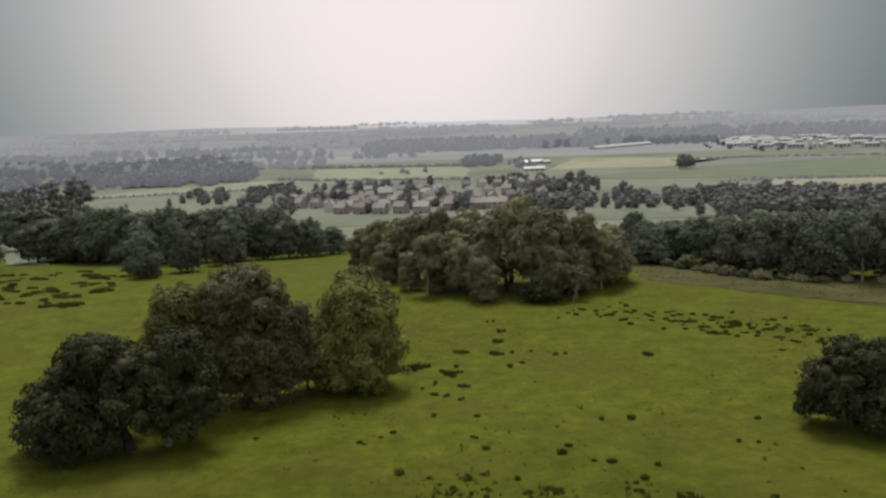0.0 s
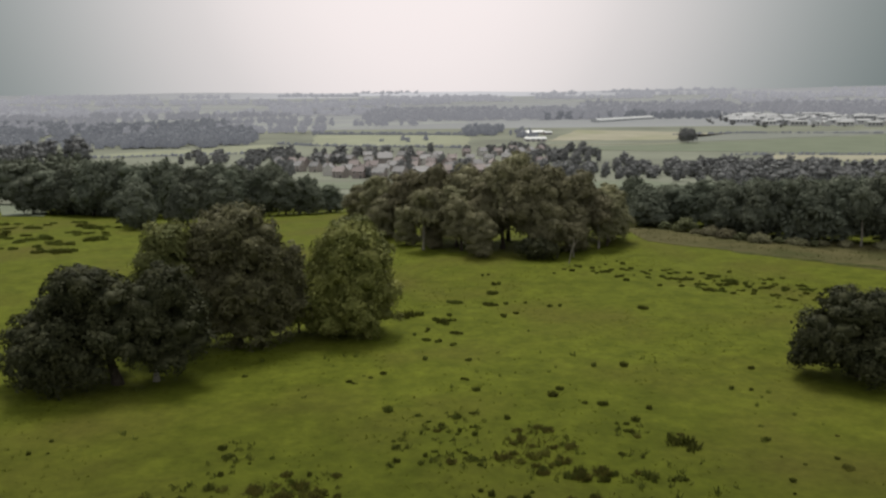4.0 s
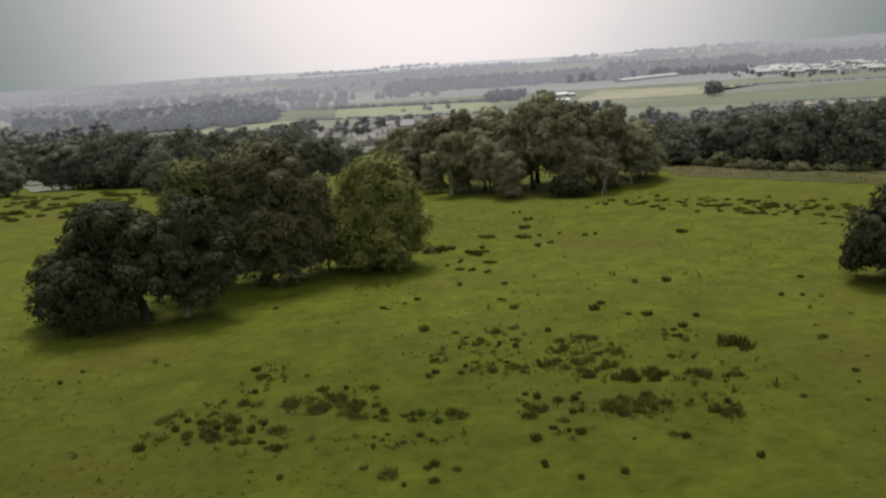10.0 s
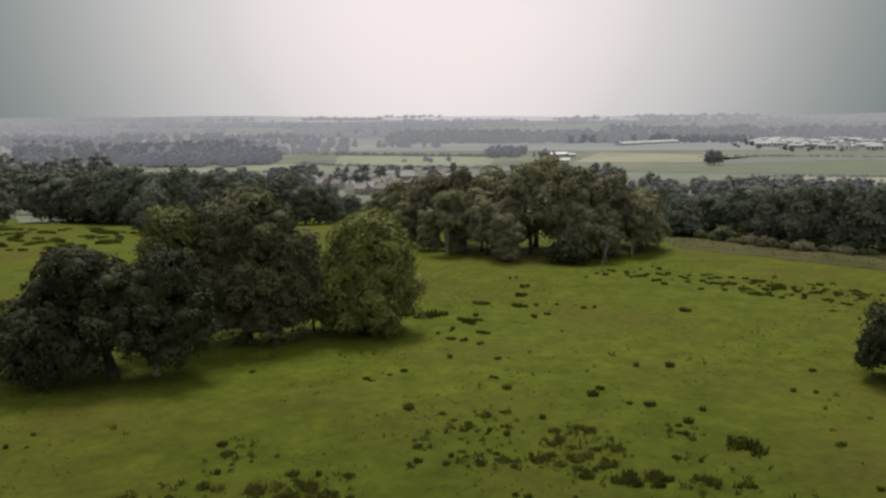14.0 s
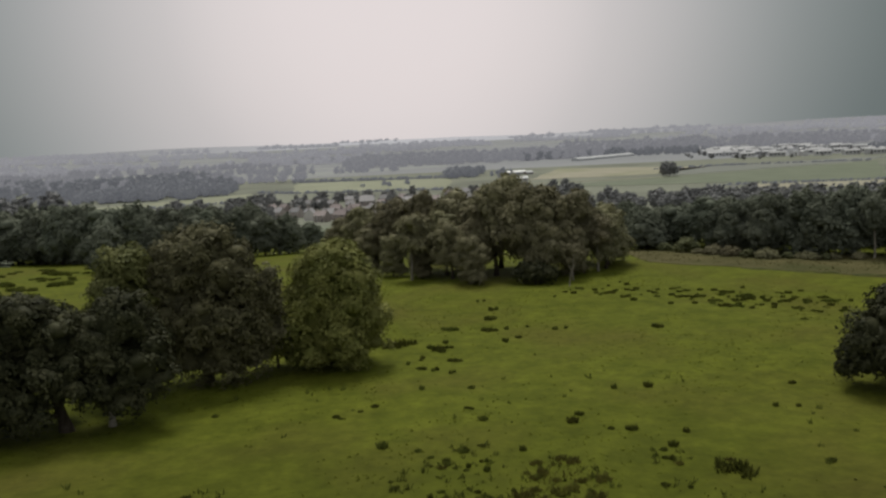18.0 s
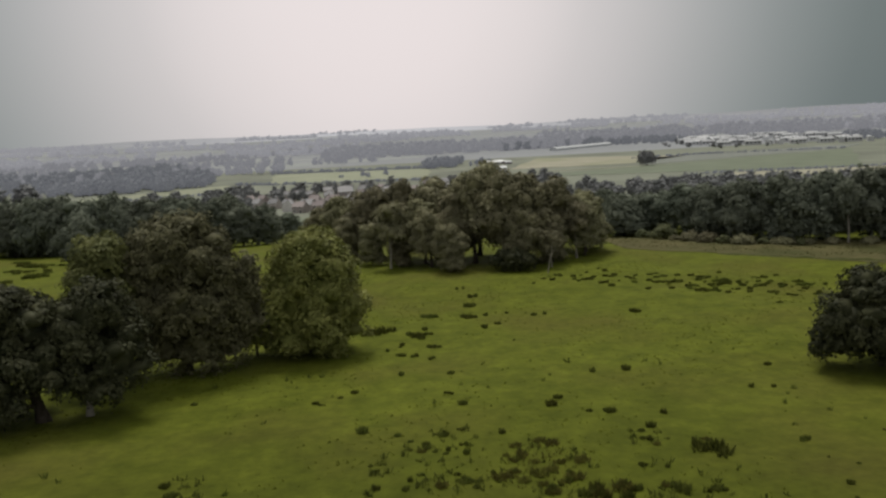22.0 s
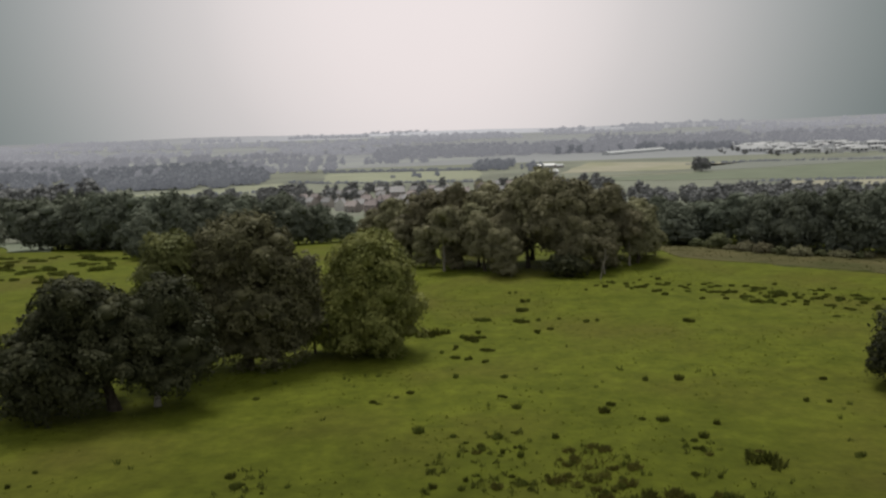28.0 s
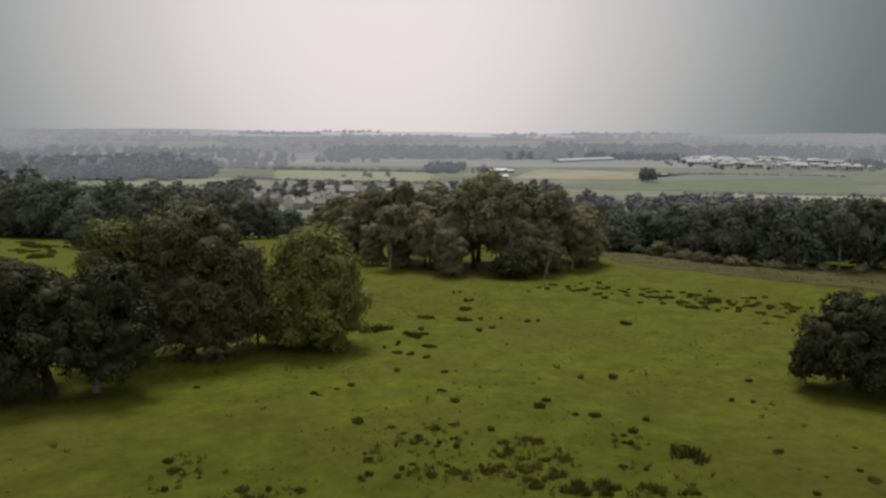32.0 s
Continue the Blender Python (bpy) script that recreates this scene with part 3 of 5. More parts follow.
broadleaf(-35.6, 84.8, [(-2.0, 0.4, 9.2, 4.2, 4.0, 3.5), (1.4, 0.6, 8.0, 3.2, 3.6, 3.2), (-5.6, -0.4, 4.9, 3.7, 3.4, 2.9), (-3.0, -3.2, 4.6, 3.4, 2.9, 2.8), (-6.9, 0.2, 2.4, 2.7, 2.6, 1.9), (2.4, -2.0, 4.9, 2.8, 2.7, 2.8), (-0.6, -4.0, 2.9, 2.8, 2.2, 2.0), (-1.5, 4.2, 5.2, 4.4, 2.9, 3.6), (-3.6, -3.4, 2.2, 2.6, 2.2, 1.5)],
          LEAF_DARK, "dark green spreading tree with branches down to the grass", 11, group=G1, foot=(1.6, 0.0), girth=0.5)
broadleaf(-29.6, 86.4, [(0.2, 0.3, 9.0, 3.6, 3.3, 3.1), (-0.6, -0.6, 6.0, 3.8, 3.3, 3.1), (2.2, -0.6, 5.2, 2.7, 2.6, 3.2), (0.4, -2.2, 3.6, 3.0, 2.2, 2.2), (0.6, 2.4, 6.4, 3.2, 2.4, 3.4)],
          LEAF_DARK, "dark green round-headed tree with a pale trunk foot", 12, group=G1, bark=BARK_PALE, foot=(-0.9, -0.4), trunk_label="pale trunk foot", girth=0.28)
broadleaf(-32.2, 97.0, [(0.0, 0.0, 13.0, 2.5, 2.4, 2.1), (-0.3, 0.2, 9.9, 3.6, 3.2, 3.4), (0.4, -0.6, 6.0, 3.8, 3.1, 3.4), (-1.8, -0.6, 7.4, 2.7, 2.4, 2.7)],
          LEAF_MID, "upright leafy green tree in the pasture group", 13, group=G1)
broadleaf(-25.2, 99.5, [(-0.6, 0.2, 13.0, 4.6, 4.2, 3.3), (-2.9, -0.4, 10.8, 3.3, 3.0, 3.2), (2.8, -0.2, 11.4, 3.6, 3.2, 3.4), (-2.6, -1.5, 6.6, 3.0, 2.6, 4.0), (0.4, -2.6, 7.0, 3.1, 2.3, 4.4), (3.2, -1.6, 6.2, 2.9, 2.4, 4.2), (4.2, 0.2, 2.9, 2.3, 2.0, 2.4), (5.0, 0.4, 8.6, 2.2, 2.2, 3.6), (6.3, 0.6, 9.4, 2.0, 2.0, 2.8), (6.2, 0.4, 5.6, 1.9, 1.9, 2.8), (0.4, 2.6, 8.0, 4.6, 2.8, 5.2), (1.0, -1.8, 2.7, 3.6, 1.9, 2.4), (-2.4, -1.4, 2.8, 2.4, 1.8, 2.2)],
          LEAF_SHAGGY, "tall brown-green tree with hanging sprays, highest of the group", 14, group=G1, droop=0.9, pad=0.7, lift=0.25, girth=0.46)
broadleaf(-18.8, 104.6, [(0.0, 0.0, 3.4, 2.6, 2.2, 2.2), (-0.8, 0.2, 5.2, 1.9, 1.7, 1.6), (1.2, -0.4, 2.0, 1.8, 1.5, 1.5)],
          LEAF_LIGHT, "small yellow-green tree filling the gap in the group", 18, group=G1, girth=0.16, spacing=1.2)
broadleaf(-12.6, 104.4, [(0.4, 0.0, 11.9, 3.3, 2.9, 2.4), (0.0, 0.0, 9.2, 4.9, 4.2, 3.6), (-1.9, -1.2, 5.6, 4.2, 3.7, 3.6), (2.4, -0.6, 5.4, 3.8, 3.6, 3.7), (0.2, -2.6, 3.4, 3.9, 2.7, 2.7), (0.4, 2.6, 5.4, 4.6, 2.8, 4.2), (3.6, -0.4, 2.7, 2.3, 2.2, 2.0), (-3.9, -0.6, 2.6, 2.4, 2.2, 2.0), (0.2, -2.2, 1.7, 3.4, 2.2, 1.4), (-2.6, -1.2, 1.6, 2.2, 2.0, 1.3)],
          LEAF_LIGHT, "bright yellow-green tree with a full crown to the ground", 15, group=G1, droop=0.5, pad=0.68, lift=0.5)
broadleaf(-14.7, 131.0, [(0.0, 0.0, 8.6, 4.0, 3.8, 3.0), (-2.6, -0.4, 5.2, 3.5, 3.2, 3.1), (2.5, -0.2, 5.4, 3.5, 3.2, 3.2), (0.0, -2.4, 3.6, 3.8, 2.6, 2.6)],
          LEAF_MID, "broad green tree standing behind the bright one", 16, group=G1, leaf=0.26, spacing=1.7)
broadleaf(41.6, 85.2, [(0.4, 0.0, 6.4, 4.2, 3.9, 2.7), (-2.8, -0.4, 4.4, 3.3, 3.1, 2.7), (3.2, 0.2, 4.6, 3.4, 3.2, 2.8), (0.0, -2.7, 3.2, 4.0, 2.6, 2.5), (-3.9, 0.6, 2.2, 2.4, 2.3, 1.8), (1.0, 2.8, 4.2, 3.8, 2.6, 2.8)],
          LEAF_DARK, "low dark spreading tree alone in the pasture", 17)


# ---- woodland trees of a few kinds, built once and copied
def woodland_tree(seed, lobes, bark, mat, label, group, spacing=2.0, leaf=0.3, trunk_label="", girth=0.3, limbs=4, **more):
    tree = thing("woodland_tree", pose(0, 0, 0), label, "tree", group)
    wood_parts(tree, np.random.RandomState(seed), lobes, girth, bark, limbs, 0.5, trunk_label)
    part("crown", crown_of("crown", lobes, seed, mat, spacing, leaf, **more), tree)
    return tree


GC = "trees of the hilltop clump"
PADS = dict(pad=0.45, lift=0.7, droop=0.4, ragged=0.22, core=0.84, tiers=0.46)
clump_kinds = [
    woodland_tree(30, [(-0.4, 0.2, 12.0, 3.7, 3.5, 2.9), (0.8, 0.0, 8.4, 4.8, 4.4, 3.4), (-1.8, -0.6, 6.0, 3.8, 3.6, 3.0), (0.6, -0.6, 3.2, 4.7, 4.3, 2.9)], BARK, LEAF_CLUMP, "brown-green woodland tree leafy to the ground in a clump", GC, **PADS),
    woodland_tree(31, [(0.0, 0.0, 12.0, 4.8, 4.6, 3.0), (-3.0, -1.0, 9.2, 3.3, 3.0, 2.6), (3.2, 0.4, 9.6, 3.3, 3.2, 2.7), (0.4, -2.8, 7.4, 3.4, 2.7, 2.3), (0.2, 2.6, 8.0, 3.6, 2.9, 2.8)], BARK, LEAF_CLUMP, "brown-green woodland tree with an umbrella crown on a bare dark trunk", GC, girth=0.42, limbs=5, **PADS),
    woodland_tree(32, [(0.2, 0.0, 11.7, 4.6, 4.4, 3.2), (-2.7, -0.8, 7.8, 3.8, 3.6, 3.0), (2.9, 0.0, 8.0, 3.8, 3.6, 3.2), (0.4, -2.6, 5.4, 3.8, 2.8, 2.6), (0.0, 2.6, 6.8, 4.0, 3.0, 3.2)], BARK, LEAF_CLUMP, "broad brown-green woodland tree with layered boughs in a clump", GC, girth=0.36, limbs=5, **PADS),
    woodland_tree(33, [(0.4, 0.0, 12.4, 3.1, 3.0, 2.5), (-1.2, 0.2, 9.6, 3.2, 3.0, 2.4), (1.7, -0.4, 8.2, 2.7, 2.6, 2.1)], BARK_PALE, LEAF_CLUMP, "slender woodland tree with a high crown on a pale trunk", GC, trunk_label="pale bare trunk", girth=0.25, limbs=3, **PADS),
    woodland_tree(34, [(0.0, 0.0, 12.2, 3.5, 3.3, 2.8), (0.5, -0.3, 8.8, 4.2, 3.9, 3.0), (-1.0, 0.3, 5.2, 4.1, 3.8, 2.9)], BARK, LEAF_CLUMP, "upright brown-green woodland tree with a short bare trunk", GC, girth=0.32, **PADS)]
rc = random.Random(5)
CLUMP = [(-22.5, 214, 10.5, 0), (-17, 203, 12.8, 4), (-12.5, 192, 15.8, 0), (-9, 187, 14.0, 2), (-4.9, 166.5, 12.4, 3), (-3.6, 186, 14.6, 1), (-1.9, 174, 13.4, 4), (1.6, 170, 14.2, 4), (5.9, 157.5, 12.0, 0),
         (4, 178, 15.2, 1), (7.2, 167, 15.6, 4), (10.8, 167.5, 16.2, 1), (16.6, 163.5, 17.6, 2), (12.6, 178, 17.4, 1), (20.6, 166.5, 16.6, 2), (24.8, 169, 14.2, 1), (29.6, 166.5, 12.8, 3), (23.4, 157.5, 8.0, 3),
         (33, 174, 12.4, 2), (35, 180, 10.6, 0), (28, 181, 13.4, 4), (20, 178, 15.5, 4), (-8.6, 173.5, 11.4, 0), (31.8, 169.5, 11.8, 4), (-3.0, 168.5, 9.4, 0), (2.6, 164.5, 11.0, 2), (24.6, 163, 10.5, 0), (18.4, 159.5, 11.5, 2), (-14.6, 184, 12.6, 0)]
used = set()
for x, y, h, k in CLUMP:
    m = at(x, y, rc.uniform(0, 6.28), min(1.12, h / 15.0 * rc.uniform(0.95, 1.05)), h / 15.0)
    if k in used:
        copy_thing(clump_kinds[k], m)
    else:
        clump_kinds[k].matrix_basis = m
        used.add(k)
# the low dark bush at the clump's foot
bush = thing("bush", at(16.4, 154.6), "low dark bush at the foot of the clump", "bush")
part("stem", mesh_from("stem", *tube([(0, 0, -0.2), (0.1, 0, 1.0), (0.3, 0.1, 2.2)], [0.14, 0.1, 0.03], 6), BARK), bush)
part("foliage", crown_of("foliage", [(-0.6, 0, 2.2, 2.8, 2.2, 2.0), (1.5, 0.2, 1.7, 2.4, 2.0, 1.5)], 35, LEAF_DARK, 1.4, 0.27), bush)

# ---- the woods on either side of the pasture
GW = "trees of the woods beside the pasture"
LW = "dull green woodland tree in a dense wood edge"
MASS = dict(spacing=2.5, leaf=0.48, cover=0.68, low=-0.95, pad=0.6, lift=0.5, droop=0.35, ragged=0.16, core=0.88, limbs=3, tiers=0.44)
wood_kinds = [
    woodland_tree(50, [(0.0, 0.0, 9.8, 5.2, 5.1, 5.0), (-1.0, -0.8, 5.0, 5.4, 5.2, 4.4), (2.4, 0.4, 5.6, 4.0, 4.0, 4.2)], BARK, LEAF_WOOD_HAZED, LW, GW, **MASS),
    woodland_tree(51, [(0.6, 0.0, 11.0, 4.0, 4.0, 3.8), (-2.4, 0.0, 8.2, 3.8, 3.8, 3.8), (2.2, -0.4, 6.4, 4.4, 4.2, 4.4), (-0.4, -0.8, 4.0, 5.2, 4.8, 3.4)], BARK, LEAF_WOOD_HAZED, LW, GW, **MASS),
    woodland_tree(52, [(0.0, 0.0, 8.4, 6.0, 5.8, 5.8), (0.0, -0.6, 4.2, 5.6, 5.4, 3.6)], BARK, LEAF_WOOD_HAZED, LW, GW, **MASS),
    woodland_tree(53, [(-0.4, 0.2, 11.4, 3.8, 3.6, 3.5), (0.4, 0.0, 7.4, 5.2, 5.0, 4.2), (-2.0, -1.0, 4.2, 4.2, 4.0, 3.4), (2.8, 0.0, 4.4, 3.8, 3.8, 3.4)], BARK, LEAF_WOOD_HAZED, LW, GW, **MASS),
    woodland_tree(54, [(0.0, 0.0, 11.6, 3.8, 3.6, 3.2), (1.0, -0.4, 8.6, 3.0, 3.0, 2.2)], BARK_PALE, LEAF_WOOD_HAZED, "dull green woodland tree with a bare pale trunk", GW, trunk_label="bare pale trunk", **MASS)]
placed = []


def plant(x, y, h, k, wide=1.0):
    h *= 0.81
    m = at(x, y, rc.uniform(0, 6.28), max(0.75, h / 15.0) * wide, h / 15.0)
    if k in placed:
        return copy_thing(wood_kinds[k], m)
    wood_kinds[k].matrix_basis = m
    placed.append(k)
    return wood_kinds[k]


def fill(x0, x1, y0, y1, n, h0, h1, edge=None, apart=6.5, seed=1):
    r, spots = random.Random(seed), []
    for _ in range(n * 40):
        if len(spots) >= n:
            break
        x, y = r.uniform(x0, x1), r.uniform(y0, y1)
        if (edge and not edge(x, y)) or any((x - a) ** 2 + (y - b) ** 2 < apart ** 2 for a, b in spots):
            continue
        spots.append((x, y))
        plant(x, y, r.uniform(h0, h1), r.choice((0, 0, 1, 1, 2, 3)))


for x, y, h in ((-128, 272, 18.5), (-119, 268, 20), (-110, 262, 20.5), (-101, 258, 20.5), (-92, 254, 20.5), (-83, 251, 20), (-74, 250, 18.5), (-65, 252, 17.5), (-57, 256, 16.5), (-49.5, 258, 15), (-43, 261, 13.8), (-37, 267, 10.8), (-76, 209, 13), (-69, 220, 13.2), (-81, 219, 13.5), (-63, 236, 15)):
    plant(x, y, h, rc.choice((0, 1, 3)), rc.uniform(0.95, 1.15))
fill(-134, -46, 262, 318, 34, 15.5, 19, lambda x, y: y > 268 + max(0, (x + 70) * 0.5) and y < 318 - max(0, (x + 95) * 0.9), seed=2)
for x, y, h in ((48, 203, 11), (55.5, 206, 12), (60.5, 199, 14), (62.5, 186, 13.2), (66, 179, 14.8), (72, 174, 15.4), (80, 172, 16.2), (87, 169, 16.6), (95, 165, 16.6)):
    plant(x, y, h, rc.choice((0, 1, 3)), rc.uniform(0.95, 1.1))
plant(80.8, 165.6, 14.5, 4, 0.8)
for x, y, h in ((-136, 244, 14.5), (-143, 249, 13.5)):
    plant(x, y, h, 0)
fill(46, 150, 172, 250, 58, 10.5, 13.8, lambda x, y: y > 208 - max(0, (x - 52)) * 1.5 + max(0, x - 80) * 1.3, seed=4)

# pale shrubs along the foot of the wood
GS = "shrubs at the wood's foot"
shrub0 = thing("shrub", at(53.5, 191), "pale grey-green shrub at the foot of the wood", "shrub", GS)
part("stem", mesh_from("stem", *tube([(0, 0, -0.2), (0.1, 0, 0.9), (0.2, 0.1, 2.0)], [0.16, 0.1, 0.03], 6), BARK), shrub0)
part("foliage", crown_of("foliage", [(0.0, 0.0, 1.9, 1.9, 1.8, 1.2), (-1.2, 0.2, 1.2, 1.4, 1.3, 0.9), (1.3, -0.2, 1.3, 1.3, 1.3, 1.0)], 77, LEAF_PALE, 1.0, 0.26), shrub0)
shrub1 = thing("shrub", at(57, 184, 1.0, 0.9, 0.75), "dull green bramble shrub at the foot of the wood", "shrub", GS)
part("stem", mesh_from("stem", *tube([(0, 0, -0.2), (-0.1, 0.1, 0.8), (-0.3, 0.1, 1.7)], [0.13, 0.08, 0.03], 6), BARK), shrub1)
part("foliage", crown_of("foliage", [(-0.4, 0.0, 1.3, 2.3, 1.9, 1.1), (1.5, 0.3, 1.0, 1.5, 1.4, 0.9), (-1.8, -0.3, 0.9, 1.3, 1.2, 0.8)], 78, LEAF_CLUMP, 1.0, 0.26), shrub1)
for x, y, s, k in ((58.5, 178.5, 0.8, 1), (61, 175.5, 0.6, 0), (63, 171.5, 0.95, 1), (66.5, 170.5, 0.45, 0), (69.5, 168.5, 0.85, 1), (74, 167.5, 0.5, 1), (55, 187.8, 0.55, 1), (78, 166, 0.7, 1), (50.5, 196, 0.7, 0), (84, 163.5, 0.8, 1), (72, 166.4, 0.38, 0)):
    copy_thing((shrub0, shrub1)[k], at(x, y, rc.uniform(0, 6), s, s * rc.uniform(0.7, 1.25)))

# the leaning dead stem before the clump
dead = thing("dead_tree", at(22.0, 150.5), "bleached dead tree stem leaning beside the clump", "dead tree")
part("stem", mesh_from("stem", *tube([(-0.5, 0, -0.3), (-0.2, 0, 1.6), (0.25, 0, 3.4), (0.5, 0.1, 5.4)], [0.12, 0.09, 0.07, 0.03], 7), BARK_PALE, True), dead)
part("branch", mesh_from("branch", *tube([(0.2, 0, 3.0), (0.9, 0.2, 4.0), (1.2, 0.3, 5.0)], [0.05, 0.035, 0.012], 6), BARK_PALE, True), dead)
part("branch", mesh_from("branch", *tube([(0.1, 0, 2.6), (-0.5, 0.1, 3.6), (-0.7, 0.1, 4.4)], [0.045, 0.03, 0.012], 6), BARK_PALE, True), dead)

# ---------------------------------------------------------------- rushes and rough grass
def blades(n, spread, height, width, seed, lean=0.5):
    """A tussock of narrow blades, broad at the foot: vertices and quads."""
    r = np.random.RandomState(seed)
    ang, rad = r.uniform(0, 6.283, n), spread * np.sqrt(r.uniform(0, 1, n))
    foot = np.stack([rad * np.cos(ang), rad * np.sin(ang), np.full(n, -0.08)], 1)
    h = height * r.uniform(0.35, 1.3, n) * (1 - 0.35 * (rad / spread) ** 2)
    tip = foot + np.stack([np.cos(ang) * h * lean * rad / spread, np.sin(ang) * h * lean * rad / spread, h], 1) + r.normal(size=(n, 3)) * 0.06
    t2 = r.uniform(0, 6.283, n)
    side = np.stack([np.cos(t2), np.sin(t2), np.zeros(n)], 1) * width * r.uniform(0.6, 1.3, (n, 1))
    v = np.stack([foot - side, foot + side, tip + side * 0.35, tip - side * 0.35], 1).reshape(-1, 3)
    return v, np.arange(4 * n).reshape(-1, 4)


GR = "rush tussocks on the pasture"
tuss = []
for i, (sp, hh, nb) in enumerate(((0.38, 0.50, 130), (0.50, 0.54, 170), (0.44, 0.44, 150), (0.34, 0.60, 120))):
    t = thing("rush_tussock", pose(0, 0, 0), "dark green tussock of soft rush in the grass", "rush tussock", GR)
    part("clump", mesh_from("clump", *blades(nb, sp, hh, 0.06, 90 + i, 0.45), RUSH), t)
    tuss.append(t)
dry = thing("rush_tussock", pose(0, 0, 0), "brown dying tussock of rush in the grass", "rush tussock", GR)
part("clump", mesh_from("clump", *blades(150, 0.52, 0.44, 0.055, 97, 0.5), RUSH_DRY), dry)
tuss.append(dry)
tused = set()
rt = random.Random(21)


def tussock(x, y, s, k):
    m = at(x, y, rt.uniform(0, 6.28), s, s * rt.uniform(0.8, 1.15))
    if k in tused:
        copy_thing(tuss[k], m)
    else:
        tuss[k].matrix_basis = m
        tused.add(k)


# patches: middle, half widths, tussocks, size, share of dry ones
PATCHES = [(-19.1, 57.2, 2.9, 3.4, 26, 1.0, 0.3), (-15.3, 55.5, 1.2, 0.9, 7, 1.1, 0.4), (-17.5, 65.6, 1.6, 3.4, 9, 0.9, 0.1), (-11.6, 59.3, 3.2, 1.5, 24, 1.0, 0.75), (-10.6, 62.0, 2.0, 1.1, 8, 0.9, 0.3),
           (-7.9, 57.1, 2.0, 0.8, 9, 1.0, 0.3), (-4.1, 56.9, 1.9, 1.0, 10, 1.0, 0.2), (-14.2, 53.0, 3.2, 1.1, 9, 0.9, 0.2), (-5.6, 53.2, 4.4, 1.2, 11, 0.9, 0.2), (-22.2, 55.4, 1.0, 3.0, 7, 0.9, 0.2)]
PATCHES += [(0.6, 71.8, 2.8, 3.6, 24, 1.0, 0.15), (0.2, 64.9, 2.7, 1.6, 12, 1.0, 0.2), (7.3, 67.6, 2.6, 3.6, 30, 1.0, 0.8), (8.1, 62.8, 1.9, 1.3, 10, 1.1, 0.2), (12.3, 61.7, 2.3, 1.1, 11, 1.15, 0.2), (14.5, 65.6, 1.1, 0.9, 5, 1.1, 0.1),
            (16.2, 61.7, 1.4, 2.2, 9, 1.15, 0.1), (2.3, 57.4, 0.9, 2.0, 9, 1.0, 0.3), (5.4, 58.0, 1.2, 1.9, 9, 1.0, 0.2)]
PATCHES += [(9.8, 56.7, 2.8, 2.1, 22, 1.1, 0.6), (14.7, 56.4, 1.8, 1.8, 10, 1.1, 0.2), (4.3, 65.1, 0.9, 1.7, 7, 0.9, 0.4), (-4.4, 66.9, 0.8, 3.2, 6, 0.8, 0.1), (15.2, 71.1, 1.7, 1.8, 8, 0.9, 0.1), (3.8, 53.4, 2.0, 1.5, 8, 1.0, 0.2)]
THICK = len(PATCHES)
PATCHES += [(8, 49.5, 9, 2.4, 12, 0.9, 0.2), (-8, 49.0, 9, 2.2, 12, 0.9, 0.2), (22, 56, 3.5, 5, 6, 0.9, 0.1)]
PATCHES += [(-33, 68, 4.5, 2.2, 6, 0.7, 0.1), (25, 90, 22, 22, 8, 0.6, 0.1), (24, 64, 6, 8, 14, 0.7, 0.1)]
for cx, cy, rx, ry, n, s, share in PATCHES:
    for _ in range(round(0.66 * n)):
        a, d = rt.uniform(0, 6.283), math.sqrt(rt.uniform(0, 1))
        tussock(cx + 1.1 * rx * d * math.cos(a), cy + 1.1 * ry * d * math.sin(a), s * rt.choice((0.5, 0.6, 0.75, 0.85, 1.05)), 4 if rt.random() < share else rt.randrange(4))

# single tussocks out on the grass
SINGLE = [(-10.3, 84.8), (-7.1, 87.4), (-8.2, 86.1), (1.4, 84.6), (2.6, 81.1), (15.5, 89.2), (18.7, 89.1), (10.8, 81.5), (9.9, 79.6), (14.3, 77.3), (12.7, 77.6), (18.4, 76.3), (16.4, 73.0), (27.8, 81.8), (32.2, 88.7), (29.6, 81.4), (-5.7, 75.8), (-2.9, 74.6),
          (5.1, 73.8), (-21.5, 86.8), (2.1, 91.5), (-2.7, 91.8)]
DAMP = [(7.5, 112.7), (9.1, 114.3), (14.6, 117.3), (10.7, 121.0), (8.3, 120.4), (6.3, 140.1), (7.2, 133.0), (8.5, 132.8), (-1.9, 110.7), (-0.7, 109.2), (0.7, 110.0), (-0.3, 113.4), (-2.6, 105.7), (-3.7, 103.4), (-2.8, 100.7), (-1.4, 100.3), (-0.1, 97.7)]
for x, y in SINGLE:
    tussock(x, y, rt.uniform(0.85, 1.2), rt.randrange(4))
    if rt.random() < 0.4:
        tussock(x + rt.uniform(-0.9, 0.9), y + rt.uniform(-0.8, 0.8), rt.uniform(0.5, 0.8), rt.randrange(4))
for x, y in DAMP:
    for k in range(rt.choice((1, 2, 2))):
        tussock(x + rt.gauss(0, 0.45), y + rt.gauss(0, 0.35), rt.uniform(0.8, 1.25), rt.randrange(4))

# low dark beds of rush, a few kinds copied
GB = "low rush beds on the pasture"
rb = np.random.RandomState(8)
beds = []
